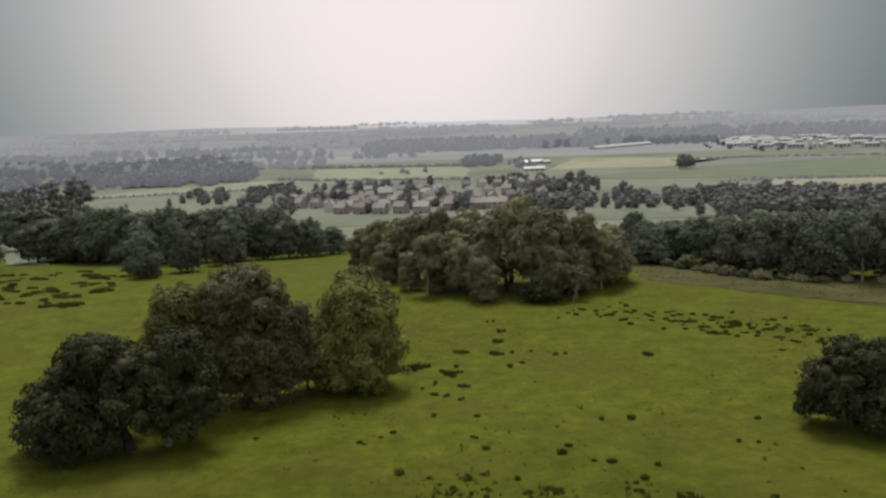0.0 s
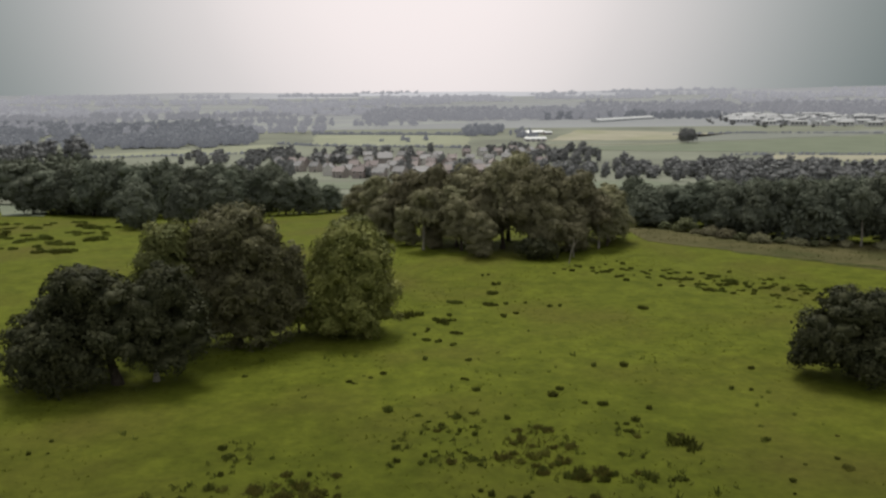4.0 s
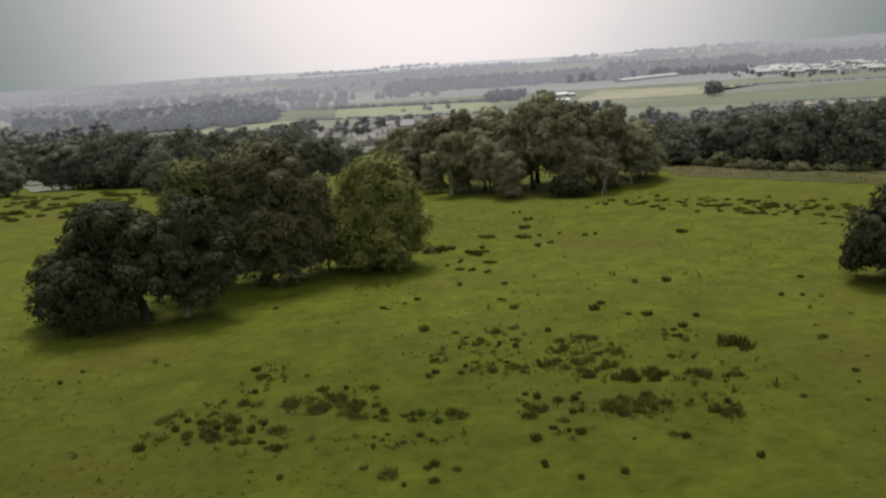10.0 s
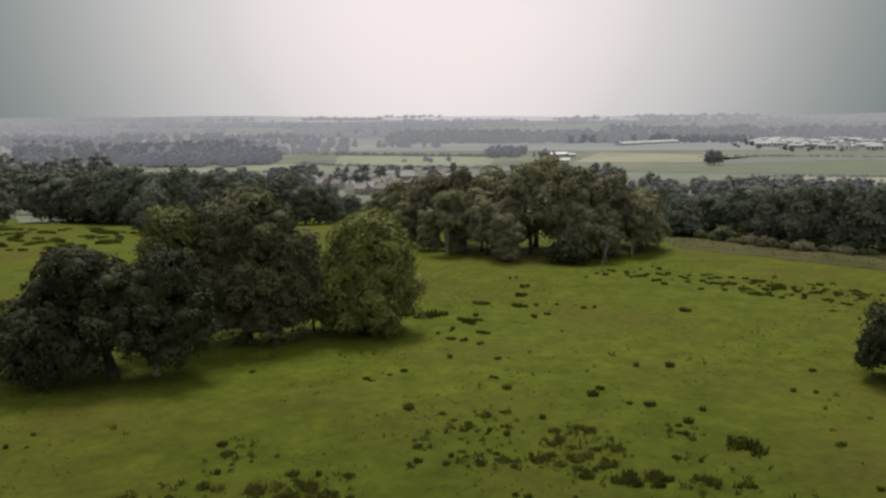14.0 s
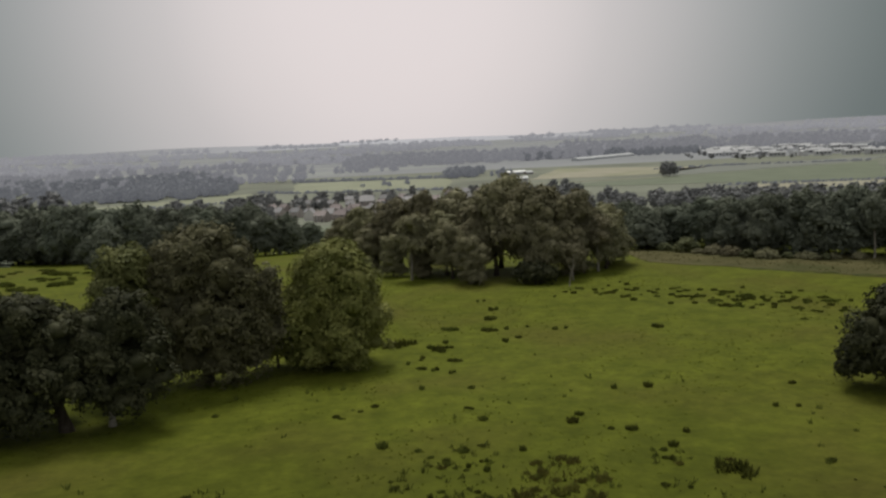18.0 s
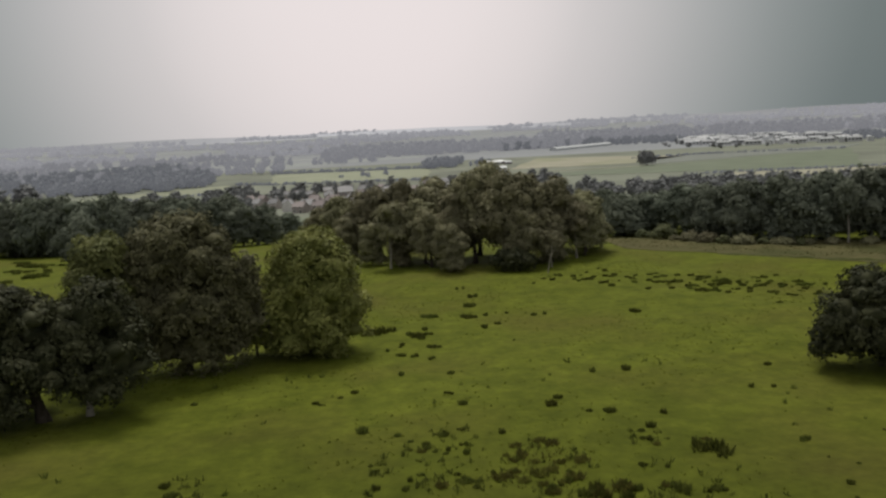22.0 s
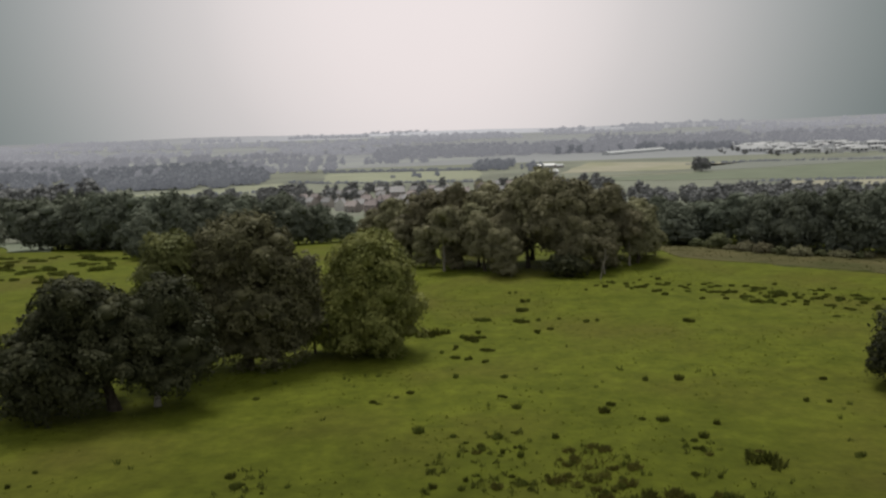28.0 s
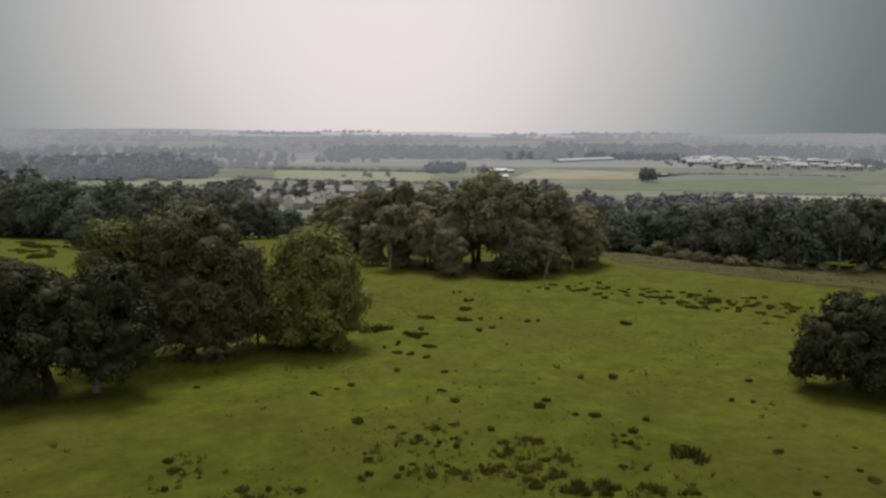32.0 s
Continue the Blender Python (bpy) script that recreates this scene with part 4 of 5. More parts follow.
for ln, wd, hh in ((1.6, 0.8, 0.7), (2.4, 0.9, 0.62), (3.4, 0.9, 0.68), (1.1, 0.7, 0.8), (2.0, 1.5, 0.68)):
    vs, fs, n0 = [], [], 0
    for _ in range(int(7 + ln * 6)):
        v, f = blades(20, rb.uniform(0.22, 0.42), hh * rb.uniform(0.6, 1.15), 0.09, rb.randint(9999))
        vs.append(v + np.array((rb.uniform(-0.5, 0.5) * ln, rb.normal() * wd * 0.36, 0)))
        fs.append(f + n0)
        n0 += len(v)
    bed = thing("rush_bed", pose(0, 0, 0), "low dark bed of matted rush on the pasture", "rush bed", GB)
    part("clump", mesh_from("clump", np.concatenate(vs), np.concatenate(fs), RUSH), bed)
    beds.append(bed)
bused = set()


def rush_bed(x, y, k, s):
    m = at(x, y, rt.uniform(-0.5, 0.5), s, s * rt.uniform(0.7, 1.1))
    if k in bused:
        copy_thing(beds[k], m)
    else:
        beds[k].matrix_basis = m
        bused.add(k)


for x, y, k, s in ((-5.6, 113.2, 2, 1.35), (1.0, 121.3, 1, 1.1), (6.1, 119.9, 1, 1.15), (6.4, 126.8, 0, 1.1), (1.0, 104.1, 1, 0.9), (26.7, 115.8, 0, 1.0), (19.1, 67.9, 4, 1.3), (-0.8, 109.6, 3, 0.9)):
    rush_bed(x, y, k, 0.85 * s)
for i in range(118):                                     # the drift before the wood
    t, o = rt.random(), rt.gauss(0, 1)
    x, y = (24 + 16 * t * 2, 147 - 11 * t * 2) if t < 0.36 else (36 + 18 * (2 * t - 0.72) / 1.28, 137 - 13 * (2 * t - 0.72) / 1.28)
    rush_bed(x + 3.4 * rt.gauss(0, 1), y + 4.0 * o, rt.choice((0, 3, 3, 4, 3)), rt.uniform(0.28, 0.7))
for i in range(120):                                     # the drifts of the far pasture
    rush_bed(rt.uniform(-122, -76), 166 + 66 * rt.random() ** 1.3, rt.choice((0, 1, 3, 4, 2)), rt.uniform(0.5, 1.25))


def scatter(name, n, inside, box, spread, height, width, mat, label, seed, count=5, category="grass"):
    """A sheet of small tufts as one piece of stuff."""
    r = np.random.RandomState(seed)
    x, y = r.uniform(box[0], box[1], n), r.uniform(box[2], box[3], n)
    keep = inside(x, y, r)
    x, y = x[keep], y[keep]
    z = land(x, y)
    src = [blades(count, spread, height, width, seed + k) for k in range(12)]
    vs, fs, n0 = [], [], 0
    for i in range(len(x)):
        v, f = src[i % 12]
        s = r.uniform(0.6, 1.5)
        vs.append(v * s + np.array((x[i], y[i], z[i])))
        fs.append(f + n0)
        n0 += len(v)
    return tagged(new(name, mesh_from(name, np.concatenate(vs), np.concatenate(fs), mat)), label, category, kind="stuff")


scatter("grass", 30000, lambda x, y, r: (np.sin(x * 0.13 + 1) * np.sin(y * 0.11) + 0.5 * np.sin(x * 0.37 - y * 0.29) + r.normal(size=len(x)) * 0.4) > 0.15, (-60, 60, 44, 165), 0.24, 0.09, 0.08, TUFT, "short uneven pasture grass", 41)


def near_patches(x, y, r, only_dry=False):
    keep = np.zeros(len(x), bool)
    for cx, cy, rx, ry, n, s, share in PATCHES[:THICK]:
        if only_dry and share < 0.5:
            continue
        keep |= ((x - cx) / (rx * 1.35)) ** 2 + ((y - cy) / (ry * 1.45)) ** 2 < r.uniform(0.2, 1.0, len(x))
    return keep


scatter("small_rushes", 150, lambda x, y, r: np.sin(x * 0.21 + 2) * np.sin(y * 0.17 + 1) + r.normal(size=len(x)) * 0.5 > 0.3, (-32, 34, 46, 96), 0.13, 0.42, 0.05, RUSH, "single small rush tufts dotted over the pasture", 47, 12, category="rushes")
scatter("young_rushes", 2100, near_patches, (-40, 24, 46, 80), 0.22, 0.28, 0.055, RUSH, "small rush shoots thickening the rushy patches", 45, 16, category="rushes")
scatter("dead_grass", 8000, lambda x, y, r: near_patches(x, y, r, True), (-40, 24, 48, 80), 0.25, 0.24, 0.06, RUSH_DRY, "brown dead grass among the rushes", 46)
scatter("rough_grass", 3600, lambda x, y, r: (y > 176 - (x - 44) * 1.12) & (y < 214 - (x - 36) * 0.82) & (y > 140), (36, 100, 138, 205), 0.8, 0.16, 0.2, ROUGH, "tawny rough grass between pasture and wood", 43)

# the ditch bank between pasture and rough grass: a ragged low ridge of dark turf
bank_r = np.random.RandomState(61)
bank_pts = [(41 + 1.1 * i, 174.2 - 1.1 * i + 1.6 * math.sin(i * 0.27) + 0.5 * math.sin(i * 0.9)) for i in range(12, 52)]
bank_v, bank_f = [], []
for x, y in bank_pts:
    z, w, h = float(land(x, y)), bank_r.uniform(0.4, 1.3), bank_r.uniform(0.04, 0.42)
    for k, (o, up) in enumerate(((-1.2, -0.1), (-0.6, 0.7), (0.0, 1.0), (0.5, 0.75), (1.1, -0.1))):
        bank_v.append((x + o * w * 0.7, y + o * w * 0.7, z + (h * up if up > 0 else -0.12) + bank_r.uniform(-0.05, 0.05)))
for i in range(len(bank_pts) - 1):
    for k in range(4):
        bank_f.append([5 * i + k, 5 * i + 5 + k, 5 * i + 6 + k, 5 * i + 1 + k])
tagged(new("bank", mesh_from("bank", bank_v, bank_f, RUSH, True)), "low ragged ditch bank of dark turf beside the pasture", "bank", kind="structure")

# ---------------------------------------------------------------- fields of the valley
field([(40, 175), (96, 119), (125, 132), (42, 206)], ROUGH_TURF, "tawny rough grass strip along the wood", n=24, lift=0.06, size=1.0)
field([(-293, 640), (-120, 690), (-164, 795), (-262, 700)], FIELD_GREEN_HAZED, "pale green valley field behind the wood")
field([(-124, 770), (18, 722), (24, 913), (-147, 961)], FIELD_GREEN_HAZED, "pale green field above the village")
field([(95, 806), (211, 800), (300, 900), (155, 1015)], FIELD_HAY_HAZED, "pale straw-coloured mown hay field")
field([(70, 690), (330, 612), (452, 858), (212, 752)], FIELD_DEEP_HAZED, "deep green valley field")
field([(215, 765), (450, 866), (520, 960), (240, 880)], FIELD_DULL_HAZED, "dull green rough field by the lone tree")
field([(80, 738), (206, 746), (205, 751), (82, 744)], FIELD_HAY_HAZED, "narrow bleached strip at the foot of the hay field", n=8, lift=0.3)
field([(205, 545), (330, 530), (350, 590), (232, 614)], FIELD_HAY_HAZED, "pale field strip behind the wood")
field([(-230, 1130), (30, 1270), (30, 1330), (-240, 1215)], FIELD_FAR_GLOW, "pale field strip in the distance")
field([(-70, 355), (100, 335), (95, 395), (-60, 405)], FIELD_DEEP_HAZED, "green slope below the clump")
field([(-141, 262), (-124, 256), (-166, 340), (-192, 352)], FIELD_DEEP_HAZED, "pale field corner beside the wood", size=1.0)


# ---------------------------------------------------------------- far woods and hedges
def rough_crown(seed, per=3.4, leaf=0.21, count=11):
    """A coarse tree of unit width and height for the far woods: lumps skinned with bent blades."""
    r = np.random.RandomState(seed)
    puffs = [((0, 0, 0.42), (0.36, 0.36, 0.40))]
    for i in range(count):
        a, z = i * 2.4 + r.uniform(-0.4, 0.4), 0.18 + 0.68 * (i / (count - 1))
        ring = 0.30 * math.sqrt(max(0.05, 1 - ((z - 0.35) / 0.62) ** 2)) * r.uniform(0.7, 1.1)
        puffs.append(((ring * math.cos(a), ring * math.sin(a), z), (r.uniform(0.12, 0.22),) * 2 + (r.uniform(0.09, 0.17),)))
    v, q, f = leaves(puffs, per * 60, leaf * 0.55, seed, core=0.9, flat=0.55, loose=0.12, low=-0.35)
    return v, q, f[:, :3]


FAR_KINDS = [rough_crown(200 + i, 2.7, 0.21, 11) for i in range(7)]
SMALL_KINDS = [rough_crown(220 + i, 2.0, 0.235, 6) for i in range(5)]


def woodland(name, label, spots, mat, seed, kinds=None, category="woodland"):
    """Many uneven trees joined: spots of x, y, height, width."""
    r, kinds = np.random.RandomState(seed), kinds or FAR_KINDS
    vs, qs, ts, n0 = [], [], [], 0
    for x, y, h, w in spots:
        v, q, f = kinds[r.randint(len(kinds))]
        c, k = math.cos(r.uniform(0, 6.28)), 0
        k = math.sqrt(1 - c * c)
        p = np.stack([v[:, 0] * c - v[:, 1] * k, v[:, 0] * k + v[:, 1] * c, v[:, 2]], 1)
        vs.append(p * np.array((w, w, h)) + np.array((x, y, float(land(x, y)) - 0.3)))
        qs.append(q + n0)
        ts.append(f + n0)
        n0 += len(v)
    v, q, f = np.concatenate(vs), np.concatenate(qs), np.concatenate(ts)
    return tagged(new(name, mixed_mesh(name, v, q, f, mat)), label, category, kind="stuff")


def block(r, x0, x1, y0, y1, n, h0, h1, slant=0.0):
    out = []
    for _ in range(n):
        x = r.uniform(x0, x1)
        h = r.uniform(h0, h1) * VALE
        out.append((x * VALE, (r.uniform(y0, y1) + slant * (x - x0)) * VALE, h, h * r.uniform(0.7, 1.45)))
    return out


def hedge(r, a, b, step, h0, h1):
    a, b, h0, h1 = (a[0] * VALE, a[1] * VALE), (b[0] * VALE, b[1] * VALE), h0 * VALE, h1 * VALE
    n = int(math.dist(a, b) / step)
    return [(a[0] + (b[0] - a[0]) * t + r.uniform(-1, 1), a[1] + (b[1] - a[1]) * t + r.uniform(-2, 2), h, h * r.uniform(1.1, 1.9)) for t in (i / n for i in range(n)) for h in (r.uniform(h0, h1),) if r.random() > 0.06]


rw = random.Random(9)
flank = [(rw.uniform(-360, -150), rw.uniform(335, 520), rw.uniform(14, 20), rw.uniform(12, 17)) for _ in range(150)]
woodland("wood", "dark wood on the slope beyond the pasture", [p for p in flank if p[0] < -0.43 * p[1]], LEAF_WOOD_HAZED, 100)
woodland("wood", "belt of trees between pasture and village", block(rw, 42, 215, 400, 470, 130, 5, 8.5, 0.22) + block(rw, 100, 330, 300, 420, 130, 6, 9.5, 0.1), LEAF_FAR_HAZED, 101)
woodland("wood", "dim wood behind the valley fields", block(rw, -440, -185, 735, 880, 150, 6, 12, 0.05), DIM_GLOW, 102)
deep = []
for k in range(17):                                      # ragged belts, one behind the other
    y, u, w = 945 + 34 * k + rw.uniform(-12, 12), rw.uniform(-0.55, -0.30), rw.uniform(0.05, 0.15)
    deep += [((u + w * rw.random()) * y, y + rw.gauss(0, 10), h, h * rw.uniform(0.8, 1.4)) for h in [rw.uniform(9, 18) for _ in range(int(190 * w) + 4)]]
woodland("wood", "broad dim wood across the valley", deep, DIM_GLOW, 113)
woodland("wood", "dark wood on the valley's flank", block(rw, -420, -260, 420, 640, 110, 12, 18), LEAF_FAR_HAZED, 112)
woodland("wood", "trees in and round the village", block(rw, -130, 110, 440, 665, 96, 5, 10) + block(rw, -190, -110, 540, 640, 30, 5, 8) + block(rw, 30, 110, 560, 690, 34, 4, 8), LEAF_FAR_HAZED, 103)
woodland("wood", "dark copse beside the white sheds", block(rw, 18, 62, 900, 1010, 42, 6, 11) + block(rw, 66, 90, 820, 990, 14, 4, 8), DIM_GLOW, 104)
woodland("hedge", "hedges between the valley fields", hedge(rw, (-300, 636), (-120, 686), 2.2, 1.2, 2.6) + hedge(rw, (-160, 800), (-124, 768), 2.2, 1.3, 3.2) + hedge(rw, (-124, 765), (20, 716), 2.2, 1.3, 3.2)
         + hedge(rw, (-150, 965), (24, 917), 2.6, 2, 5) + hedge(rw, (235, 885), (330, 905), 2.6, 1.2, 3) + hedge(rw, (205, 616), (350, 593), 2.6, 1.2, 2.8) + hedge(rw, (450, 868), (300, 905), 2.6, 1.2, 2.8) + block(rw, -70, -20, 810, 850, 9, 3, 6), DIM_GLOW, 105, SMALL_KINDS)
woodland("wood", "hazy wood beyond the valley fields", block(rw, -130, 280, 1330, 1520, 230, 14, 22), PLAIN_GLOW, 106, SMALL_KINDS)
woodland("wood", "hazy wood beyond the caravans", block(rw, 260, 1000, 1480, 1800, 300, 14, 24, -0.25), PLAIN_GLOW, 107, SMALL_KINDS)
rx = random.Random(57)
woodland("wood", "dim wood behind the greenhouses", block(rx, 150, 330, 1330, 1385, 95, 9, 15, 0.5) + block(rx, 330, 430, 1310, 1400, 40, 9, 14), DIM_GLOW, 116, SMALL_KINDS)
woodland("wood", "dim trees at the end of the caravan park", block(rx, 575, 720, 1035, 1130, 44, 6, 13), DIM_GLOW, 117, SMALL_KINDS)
far_strips = []
for k in range(8):                                       # tree belts with fields between them
    y = 985 + 105 * k + rw.uniform(-15, 15)
    for _ in range(2 + (k > 3)):
        x0 = rw.uniform(-0.80, -0.02) * y
        far_strips += block(rw, x0, x0 + rw.uniform(90, 300), y, y + rw.uniform(8, 22), rw.randint(22, 44), 7, 14)
for x, y, w, d in ((-420, 1040, 150, 60), (-200, 1110, 120, 50), (-620, 1130, 160, 70), (-330, 1240, 170, 66), (-120, 1390, 150, 70), (-620, 1330, 170, 80), (-400, 1450, 190, 90), (-760, 1480, 180, 90), (-160, 1240, 90, 50)):
    field([(x - w, y), (x + w, y + 14), (x + w * 0.9, y + d), (x - w, y + d - 12)], FIELD_FAR_GLOW, "hazy pale field between far tree belts", n=6, lift=0.4)
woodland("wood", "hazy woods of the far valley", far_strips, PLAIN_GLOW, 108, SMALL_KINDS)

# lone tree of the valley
lone = woodland_tree(120, [(0.0, 0.0, 7.2, 7.2, 7.0, 4.9), (-3.0, -1.0, 4.6, 5.2, 5.0, 3.8), (3.4, 0.0, 4.8, 5.0, 5.0, 3.8)], BARK, LEAF_FAR_HAZED, "lone round tree between the valley fields", "", spacing=2.8, leaf=0.6, limbs=3)
lone.matrix_basis = at(212.5 * VALE, 756 * VALE, 0, VALE)

# ---------------------------------------------------------------- the village
def box(x0, x1, y0, y1, z0, z1):
    v = [(x0, y0, z0), (x1, y0, z0), (x1, y1, z0), (x0, y1, z0), (x0, y0, z1), (x1, y0, z1), (x1, y1, z1), (x0, y1, z1)]
    f = [[0, 3, 2, 1], [4, 5, 6, 7], [0, 1, 5, 4], [1, 2, 6, 5], [2, 3, 7, 6], [3, 0, 4, 7]]
    return v, f


BOXES = {}


def box_mesh(name, dims, mat):
    key = (name, dims, mat.name)
    if key not in BOXES:
        BOXES[key] = mesh_from(name, *box(*dims), mat)
    return BOXES[key]


def gable_walls(w, d, e, r, t=0.3):
    """Walls with gable ends, 30 cm thick, open above to the roof."""
    def ring(a, b):
        return [(-a, -b, -0.4), (a, -b, -0.4), (a, b, -0.4), (-a, b, -0.4), (-a, -b, e), (a, -b, e), (a, b, e), (-a, b, e), (-a, 0, r), (a, 0, r)]
    v = ring(w / 2, d / 2) + ring(w / 2 - t, d / 2 - t)
    f = [[0, 1, 5, 4], [2, 3, 7, 6], [1, 2, 6, 9, 5], [3, 0, 4, 8, 7]]
    f += [[x + 10 for x in reversed(q)] for q in f]
    for a, b in ((4, 5), (5, 9), (9, 6), (6, 7), (7, 8), (8, 4)):
        f.append([a, b, b + 10, a + 10])
    return v, f


def roof_shape(w, d, e, r, over=0.35, t=0.18):
    s = (r - e) / (d / 2)
    lo = e - over * s
    a, b = w / 2 + over * 0.6, d / 2 + over
    top = [(-a, -b, lo + t), (a, -b, lo + t), (a, 0, r + t), (-a, 0, r + t), (a, b, lo + t), (-a, b, lo + t)]
    v = top + [(x, y, z - t + 0.01) for x, y, z in top]
    f = [[0, 1, 2, 3], [3, 2, 4, 5], [9, 8, 7, 6], [11, 10, 8, 9], [0, 6, 7, 1], [4, 10, 11, 5], [1, 7, 8, 2], [2, 8, 10, 4], [5, 11, 9, 3], [3, 9, 6, 0]]
    return v, f


def house(x, y, turn, w, d, e, r, wall, roof, label, group="houses of the village", stacks=1, floors=2, name="house"):
    h = thing(name, at(x * VALE, y * VALE, turn), label, "house", group)
    part("wall", mesh_from("wall", *gable_walls(w, d, e, r), wall), h)
    rf = part("roof", mesh_from("roof", *roof_shape(w, d, e, r), roof), h)
    for s in range(stacks):
        sx = (w / 2 - 0.7) * (1 if s else -1)
        part("chimney", box_mesh("chimney", (-0.45, 0.45, -0.35, 0.35, r - 0.5, r + 1.1), STONE), rf, m=pose(sx, 0, 0))
    n = max(2, int(w / 3.2))
    for fl in range(floors):
        for i in range(n):
            wx, wz = -w / 2 + w * (i + 0.5) / n, 0.9 + 2.6 * fl
            if fl == 0 and i == n // 2:
                part("door", box_mesh("door", (-0.5, 0.5, -0.06, 0.06, 0.0, 2.05), PANE), h, m=pose(wx, -d / 2 - 0.02, 0))
                continue
            win = part("window", box_mesh("window", (-0.62, 0.62, -0.06, 0.04, 0, 1.3), TRIM), h, m=pose(wx, -d / 2 - 0.01, wz))
            part("pane", box_mesh("pane", (-0.5, 0.5, -0.02, 0.02, 0.12, 1.18), PANE), win, m=pose(0, -0.065, 0))
    return h


rv = random.Random(12)
KINDS = ((STONE, SLATE, "grey-brown stone village house with a slate roof"), (RENDERED, SLATE, "white-rendered village house with a slate roof"),
         (BRICKWORK, ROOFTILE, "red-brick village house with a tiled roof"), (STONE, ROOFTILE, "stone village house with a red-brown tiled roof"))


def row_of_houses(x0, y0, x1, y1, n, kinds, w=(6.5, 9)):
    for i in range(n):
        t = (i + 0.5) / n
        wall, roof, label = KINDS[rv.choice(kinds)]
        e = rv.uniform(4.2, 5.0)
        d = rv.uniform(6, 7.5)
        house(x0 + (x1 - x0) * t, y0 + (y1 - y0) * t + rv.uniform(-3, 3), math.atan2(y1 - y0, x1 - x0) + rv.uniform(-0.25, 0.25) + (math.pi / 2 if rv.random() < 0.2 else 0),
              rv.uniform(*w), d, e, e + d * 0.42, wall, roof, label, stacks=rv.choice((1, 2)))


row_of_houses(-62, 452, -8, 428, 5, (0, 3, 2), (7, 10))
row_of_houses(-92, 505, -62, 480, 3, (1, 1, 0))
row_of_houses(-112, 552, -78, 530, 4, (1, 0, 2))
row_of_houses(-60, 500, 8, 480, 6, (0, 0, 2, 3))
row_of_houses(-55, 545, 5, 520, 6, (0, 2, 3))
row_of_houses(-62, 605, 0, 588, 5, (0, 1, 2))
row_of_houses(-15, 560, 45, 560, 5, (2, 1, 0))
row_of_houses(8, 628, 55, 640, 4, (1, 2, 3))
row_of_houses(12, 500, 62, 520, 5, (2, 0, 3))
row_of_houses(40, 600, 75, 660, 4, (1, 0, 2))
row_of_houses(-85, 580, -60, 560, 3, (0, 3, 1))
row_of_houses(-70, 470, -30, 465, 4, (0, 3, 1))
house(-38, 515, 0.2, 11, 9, 8.6, 12.4, STONE, SLATE, "tall three-storey stone house above the others", floors=3, stacks=2)
house(-14, 545, -0.3, 8, 7, 5.6, 8.4, RENDERED, SLATE, "bright white-rendered village house")
for x, y, t in ((-387, 1100, 0.2), (-374, 1104, -0.1), (-357, 880, 0.1), (-396, 1120, 0.0)):
    house(x, y, t, 13, 8, 5.2, 8.4, RENDERED, SLATE, "white-rendered farmhouse among far woods", "far farmhouses", stacks=2, name="farmhouse")
# brick terrace: units side by side
for i in range(6):
    house(0 + 5.67 * i, 448 + 0.48 * i, 0.085, 6.94, 8, 4.8, 7.9, STONE if i % 3 == 1 else BRICKWORK, SLATE if i % 3 == 1 else ROOFTILE, "stone terrace house in a continuous row" if i % 3 == 1 else "red-brick terrace house in a continuous row", "terrace houses", stacks=1, name="terrace_house")


def barn(x, y, turn, w, d, e, r, label, group, wall, roof, name="shed", bays=4):
    h = thing(name, at(x * VALE, y * VALE, turn, VALE), label, name.replace("_", " "), group)
    part("wall", mesh_from("wall", *gable_walls(w, d, e, r), wall), h)
    part("roof", mesh_from("roof", *roof_shape(w, d, e, r, 0.4), roof), h)
    for i in range(bays):
        bx = -w / 2 + w * (i + 0.5) / bays
        part("door", box_mesh("door", (-1.5, 1.5, -0.06, 0.06, 0.0, 2.6), SLATE), h, m=pose(bx, -d / 2 - 0.03, 0))
    return h


GF = "white sheds of the farm"
barn(82, 800, 0.1, 20, 9, 2.6, 4.2, "long farm shed with a bright white roof", GF, RENDERED, SHEET)
barn(98, 925, 0.1, 13, 8, 2.6, 4.4, "farm shed with a bright white roof", GF, RENDERED, SHEET)
barn(84, 920, -0.1, 8, 7, 2.4, 4.0, "small white-roofed farm shed", GF, RENDERED, SHEET, bays=2)
barn(107, 915, 0.3, 8, 7, 2.4, 3.8, "small white-roofed farm shed", GF, STONE, SHEET, bays=2)


def glasshouse(x, y, turn, w, d):
    g = thing("greenhouse", at(x * VALE, y * VALE, turn, VALE), "long low white-roofed greenhouse range", "greenhouse", "greenhouse ranges")
    part("wall", mesh_from("wall", *gable_walls(w, d, 3.0, 5.2, 0.1), SHEET), g)
    part("roof", mesh_from("roof", *roof_shape(w, d, 3.0, 5.2, 0.2, 0.1), SHEET), g)
    for i in range(int(w / 6) + 1):
        part("rib", box_mesh("rib", (-0.15, 0.15, -0.08, 0.08, 0, 3.0), SLATE), g, m=pose(-w / 2 + 6 * i, -d / 2 - 0.1, 0))


glasshouse(229, 1250, 0.72, 44, 14)
glasshouse(262, 1288, 0.72, 46, 14)
glasshouse(300, 1328, 0.72, 52, 14)

# caravan park: one static caravan built, the others copied
GV = "static caravans of the park"
van = thing("static_caravan", pose(0, 0, 0), "white static caravan in a holiday park", "caravan", GV)
part("body", mesh_from("body", *gable_walls(11, 3.8, 3.0, 3.5, 0.12), CARAVAN), van)
part("roof", mesh_from("roof", *roof_shape(11, 3.8, 3.0, 3.5, 0.15, 0.1), CARAVAN), van)
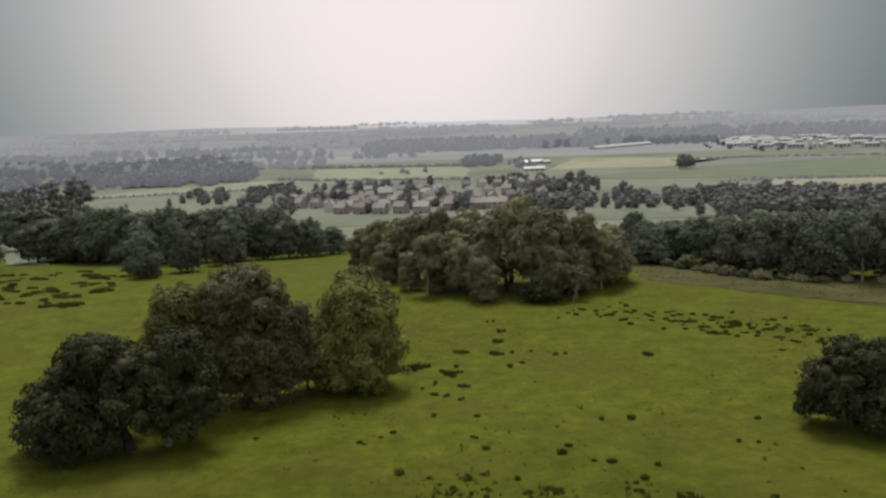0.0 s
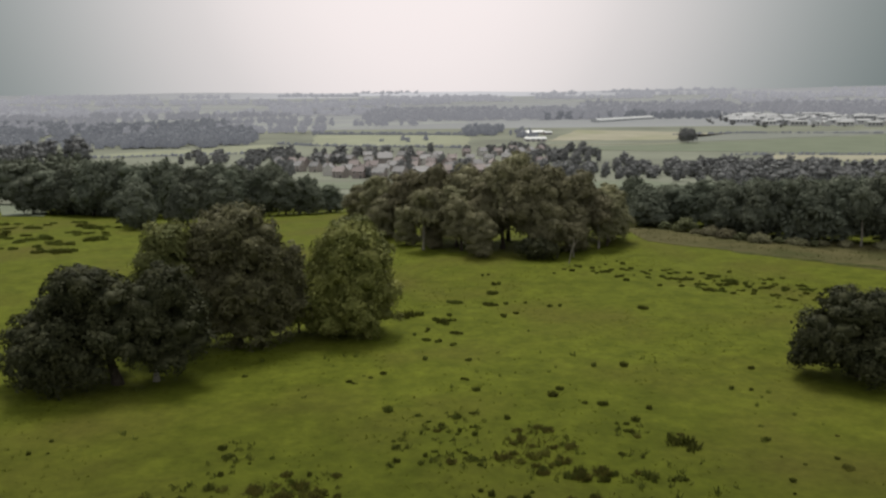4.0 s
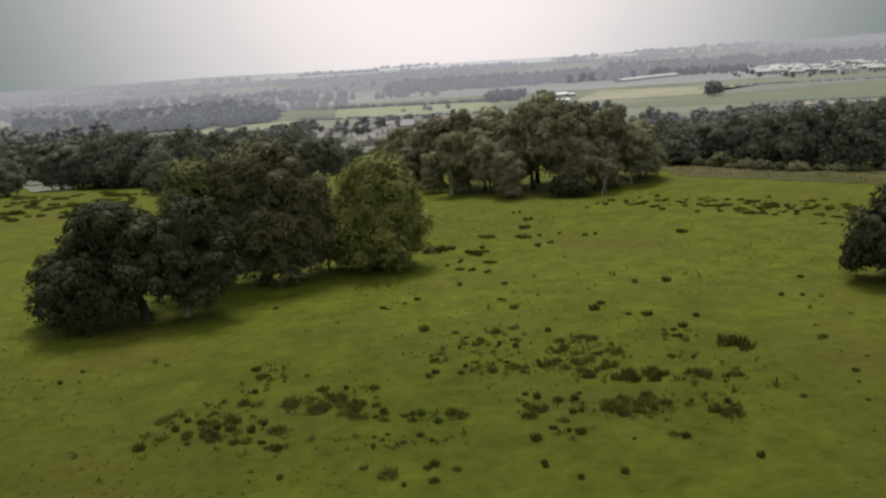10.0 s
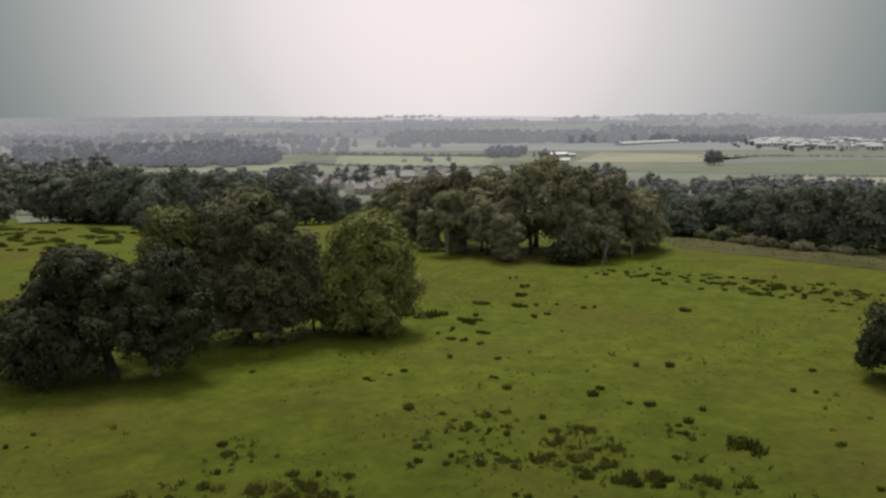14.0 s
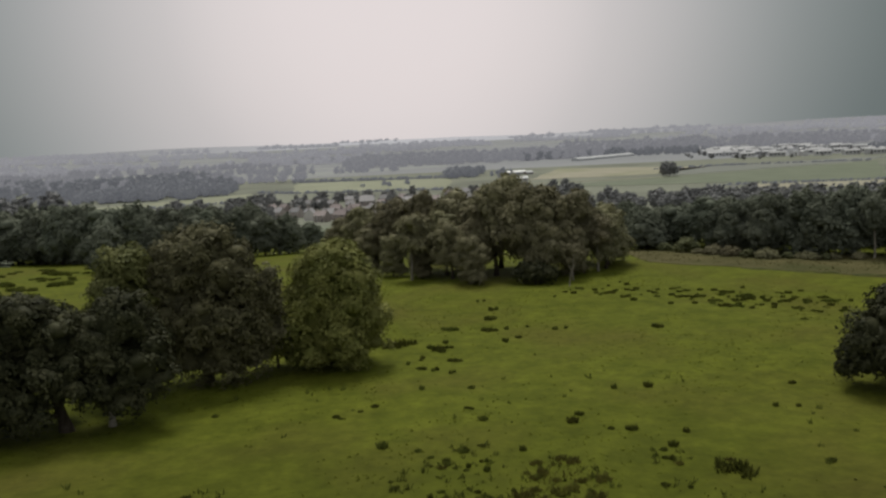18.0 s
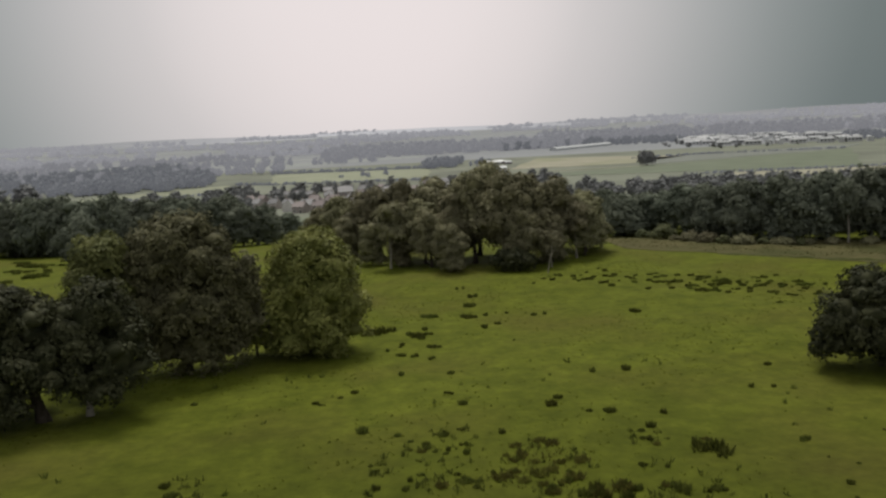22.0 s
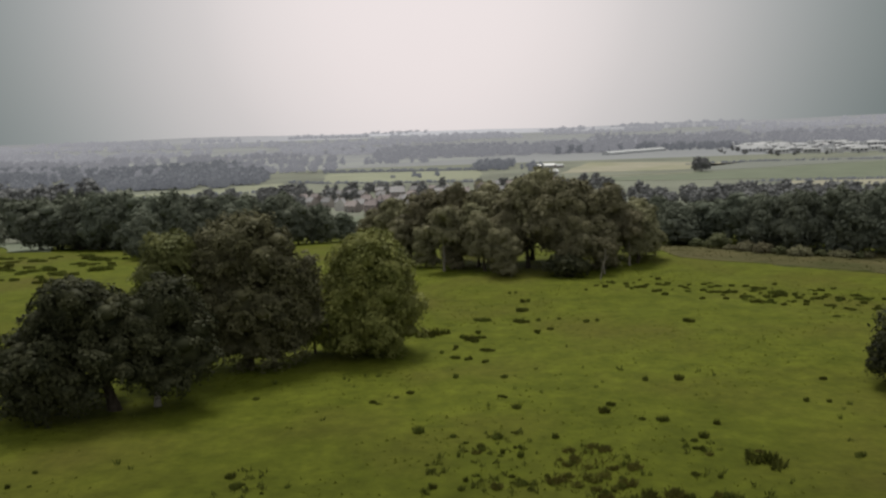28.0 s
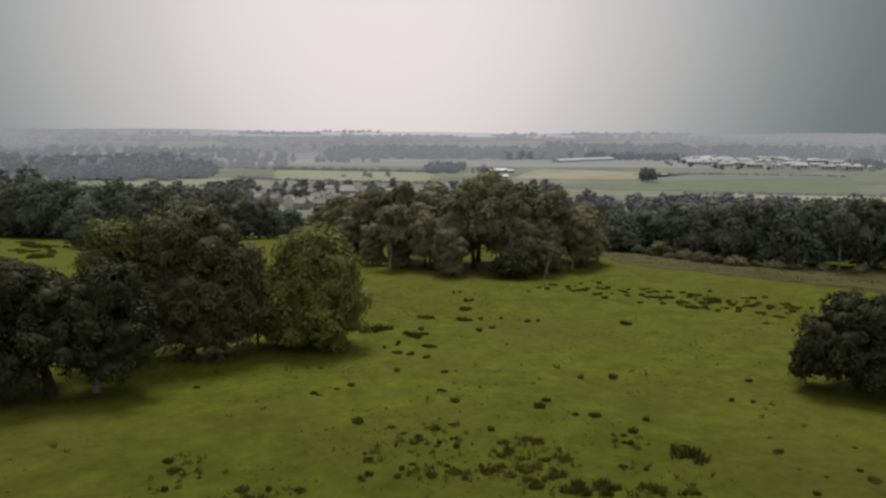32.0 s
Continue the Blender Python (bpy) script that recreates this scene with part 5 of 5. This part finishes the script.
for i in range(4):
    part("window", box_mesh("van_window", (-0.8, 0.8, -0.05, 0.05, 1.2, 2.2), PANE), van, m=pose(-4 + 2.6 * i, -1.92, 0))
first = True
for row in range(7):
    for i in range(13):
        x, y = 378 + 14.6 * i + rv.uniform(-3, 3) + 14 * row, 1098 - 8.0 * i + 58 * row + rv.uniform(-4, 4)
        if rv.random() < 0.22 or (row > 4 and 4 < i < 7):
            continue
        m = at(x * VALE, y * VALE, rv.choice((0.0, 0.25, 1.2)) + rv.uniform(-0.2, 0.2), 1.5)
        if first:
            van.matrix_basis, first = m, False
        else:
            copy_thing(van, m)
woodland("shrubs", "dark trees among the caravans", [((352 + rv.uniform(0, 200)) * VALE, (1100 - 8 + rv.uniform(-90, 420)) * VALE, h, h * 1.2) for h in [rv.uniform(4, 9) for _ in range(46)]], LEAF_FAR_HAZED, 140, SMALL_KINDS, "shrubs")


# ---------------------------------------------------------------- the far plain and skyline
rp = random.Random(31)
strips = []
for i in range(46):
    y = 1900 + 2700 * (i / 46) ** 1.1
    x, w = rp.uniform(-0.62, 0.62) * y, rp.uniform(0.08, 0.2) * y
    strips.append((x, y, w, rp.uniform(40, 110)))
for i, (x, y, w, d) in enumerate(strips):
    if i % 2:
        field([(x - w, y), (x + w, y + rp.uniform(-40, 40)), (x + w * 0.9, y + d), (x - w * 1.1, y + d)], FIELD_FAR_GLOW, "hazy pale field of the far plain", n=5, lift=0.8)
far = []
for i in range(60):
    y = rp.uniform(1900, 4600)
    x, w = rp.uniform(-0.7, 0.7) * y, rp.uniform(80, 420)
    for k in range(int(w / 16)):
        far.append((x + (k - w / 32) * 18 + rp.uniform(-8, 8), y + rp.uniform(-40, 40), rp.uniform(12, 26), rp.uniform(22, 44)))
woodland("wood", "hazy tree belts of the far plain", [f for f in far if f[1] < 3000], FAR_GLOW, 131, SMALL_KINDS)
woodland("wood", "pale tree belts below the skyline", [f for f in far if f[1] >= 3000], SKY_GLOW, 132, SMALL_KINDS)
ridge_v, ridge_f = [], []
for j in range(3):
    y0 = 4000 + 330 * j
    n0 = len(ridge_v)
    N = 90
    for i in range(N):
        x = -4200 + 8400 * i / (N - 1)
        h = 6 + 3 * j + 5 * math.sin(x * 0.0016 + j * 2) + 3 * math.sin(x * 0.0051 + j) + rp.uniform(-1, 1)
        base = float(land(x, y0))
        ridge_v += [(x, y0 - 160, base - 2), (x, y0, base + h), (x, y0 + 220, base - 2)]
    for i in range(N - 1):
        a = n0 + 3 * i
        ridge_f += [[a, a + 3, a + 4, a + 1], [a + 1, a + 4, a + 5, a + 2]]
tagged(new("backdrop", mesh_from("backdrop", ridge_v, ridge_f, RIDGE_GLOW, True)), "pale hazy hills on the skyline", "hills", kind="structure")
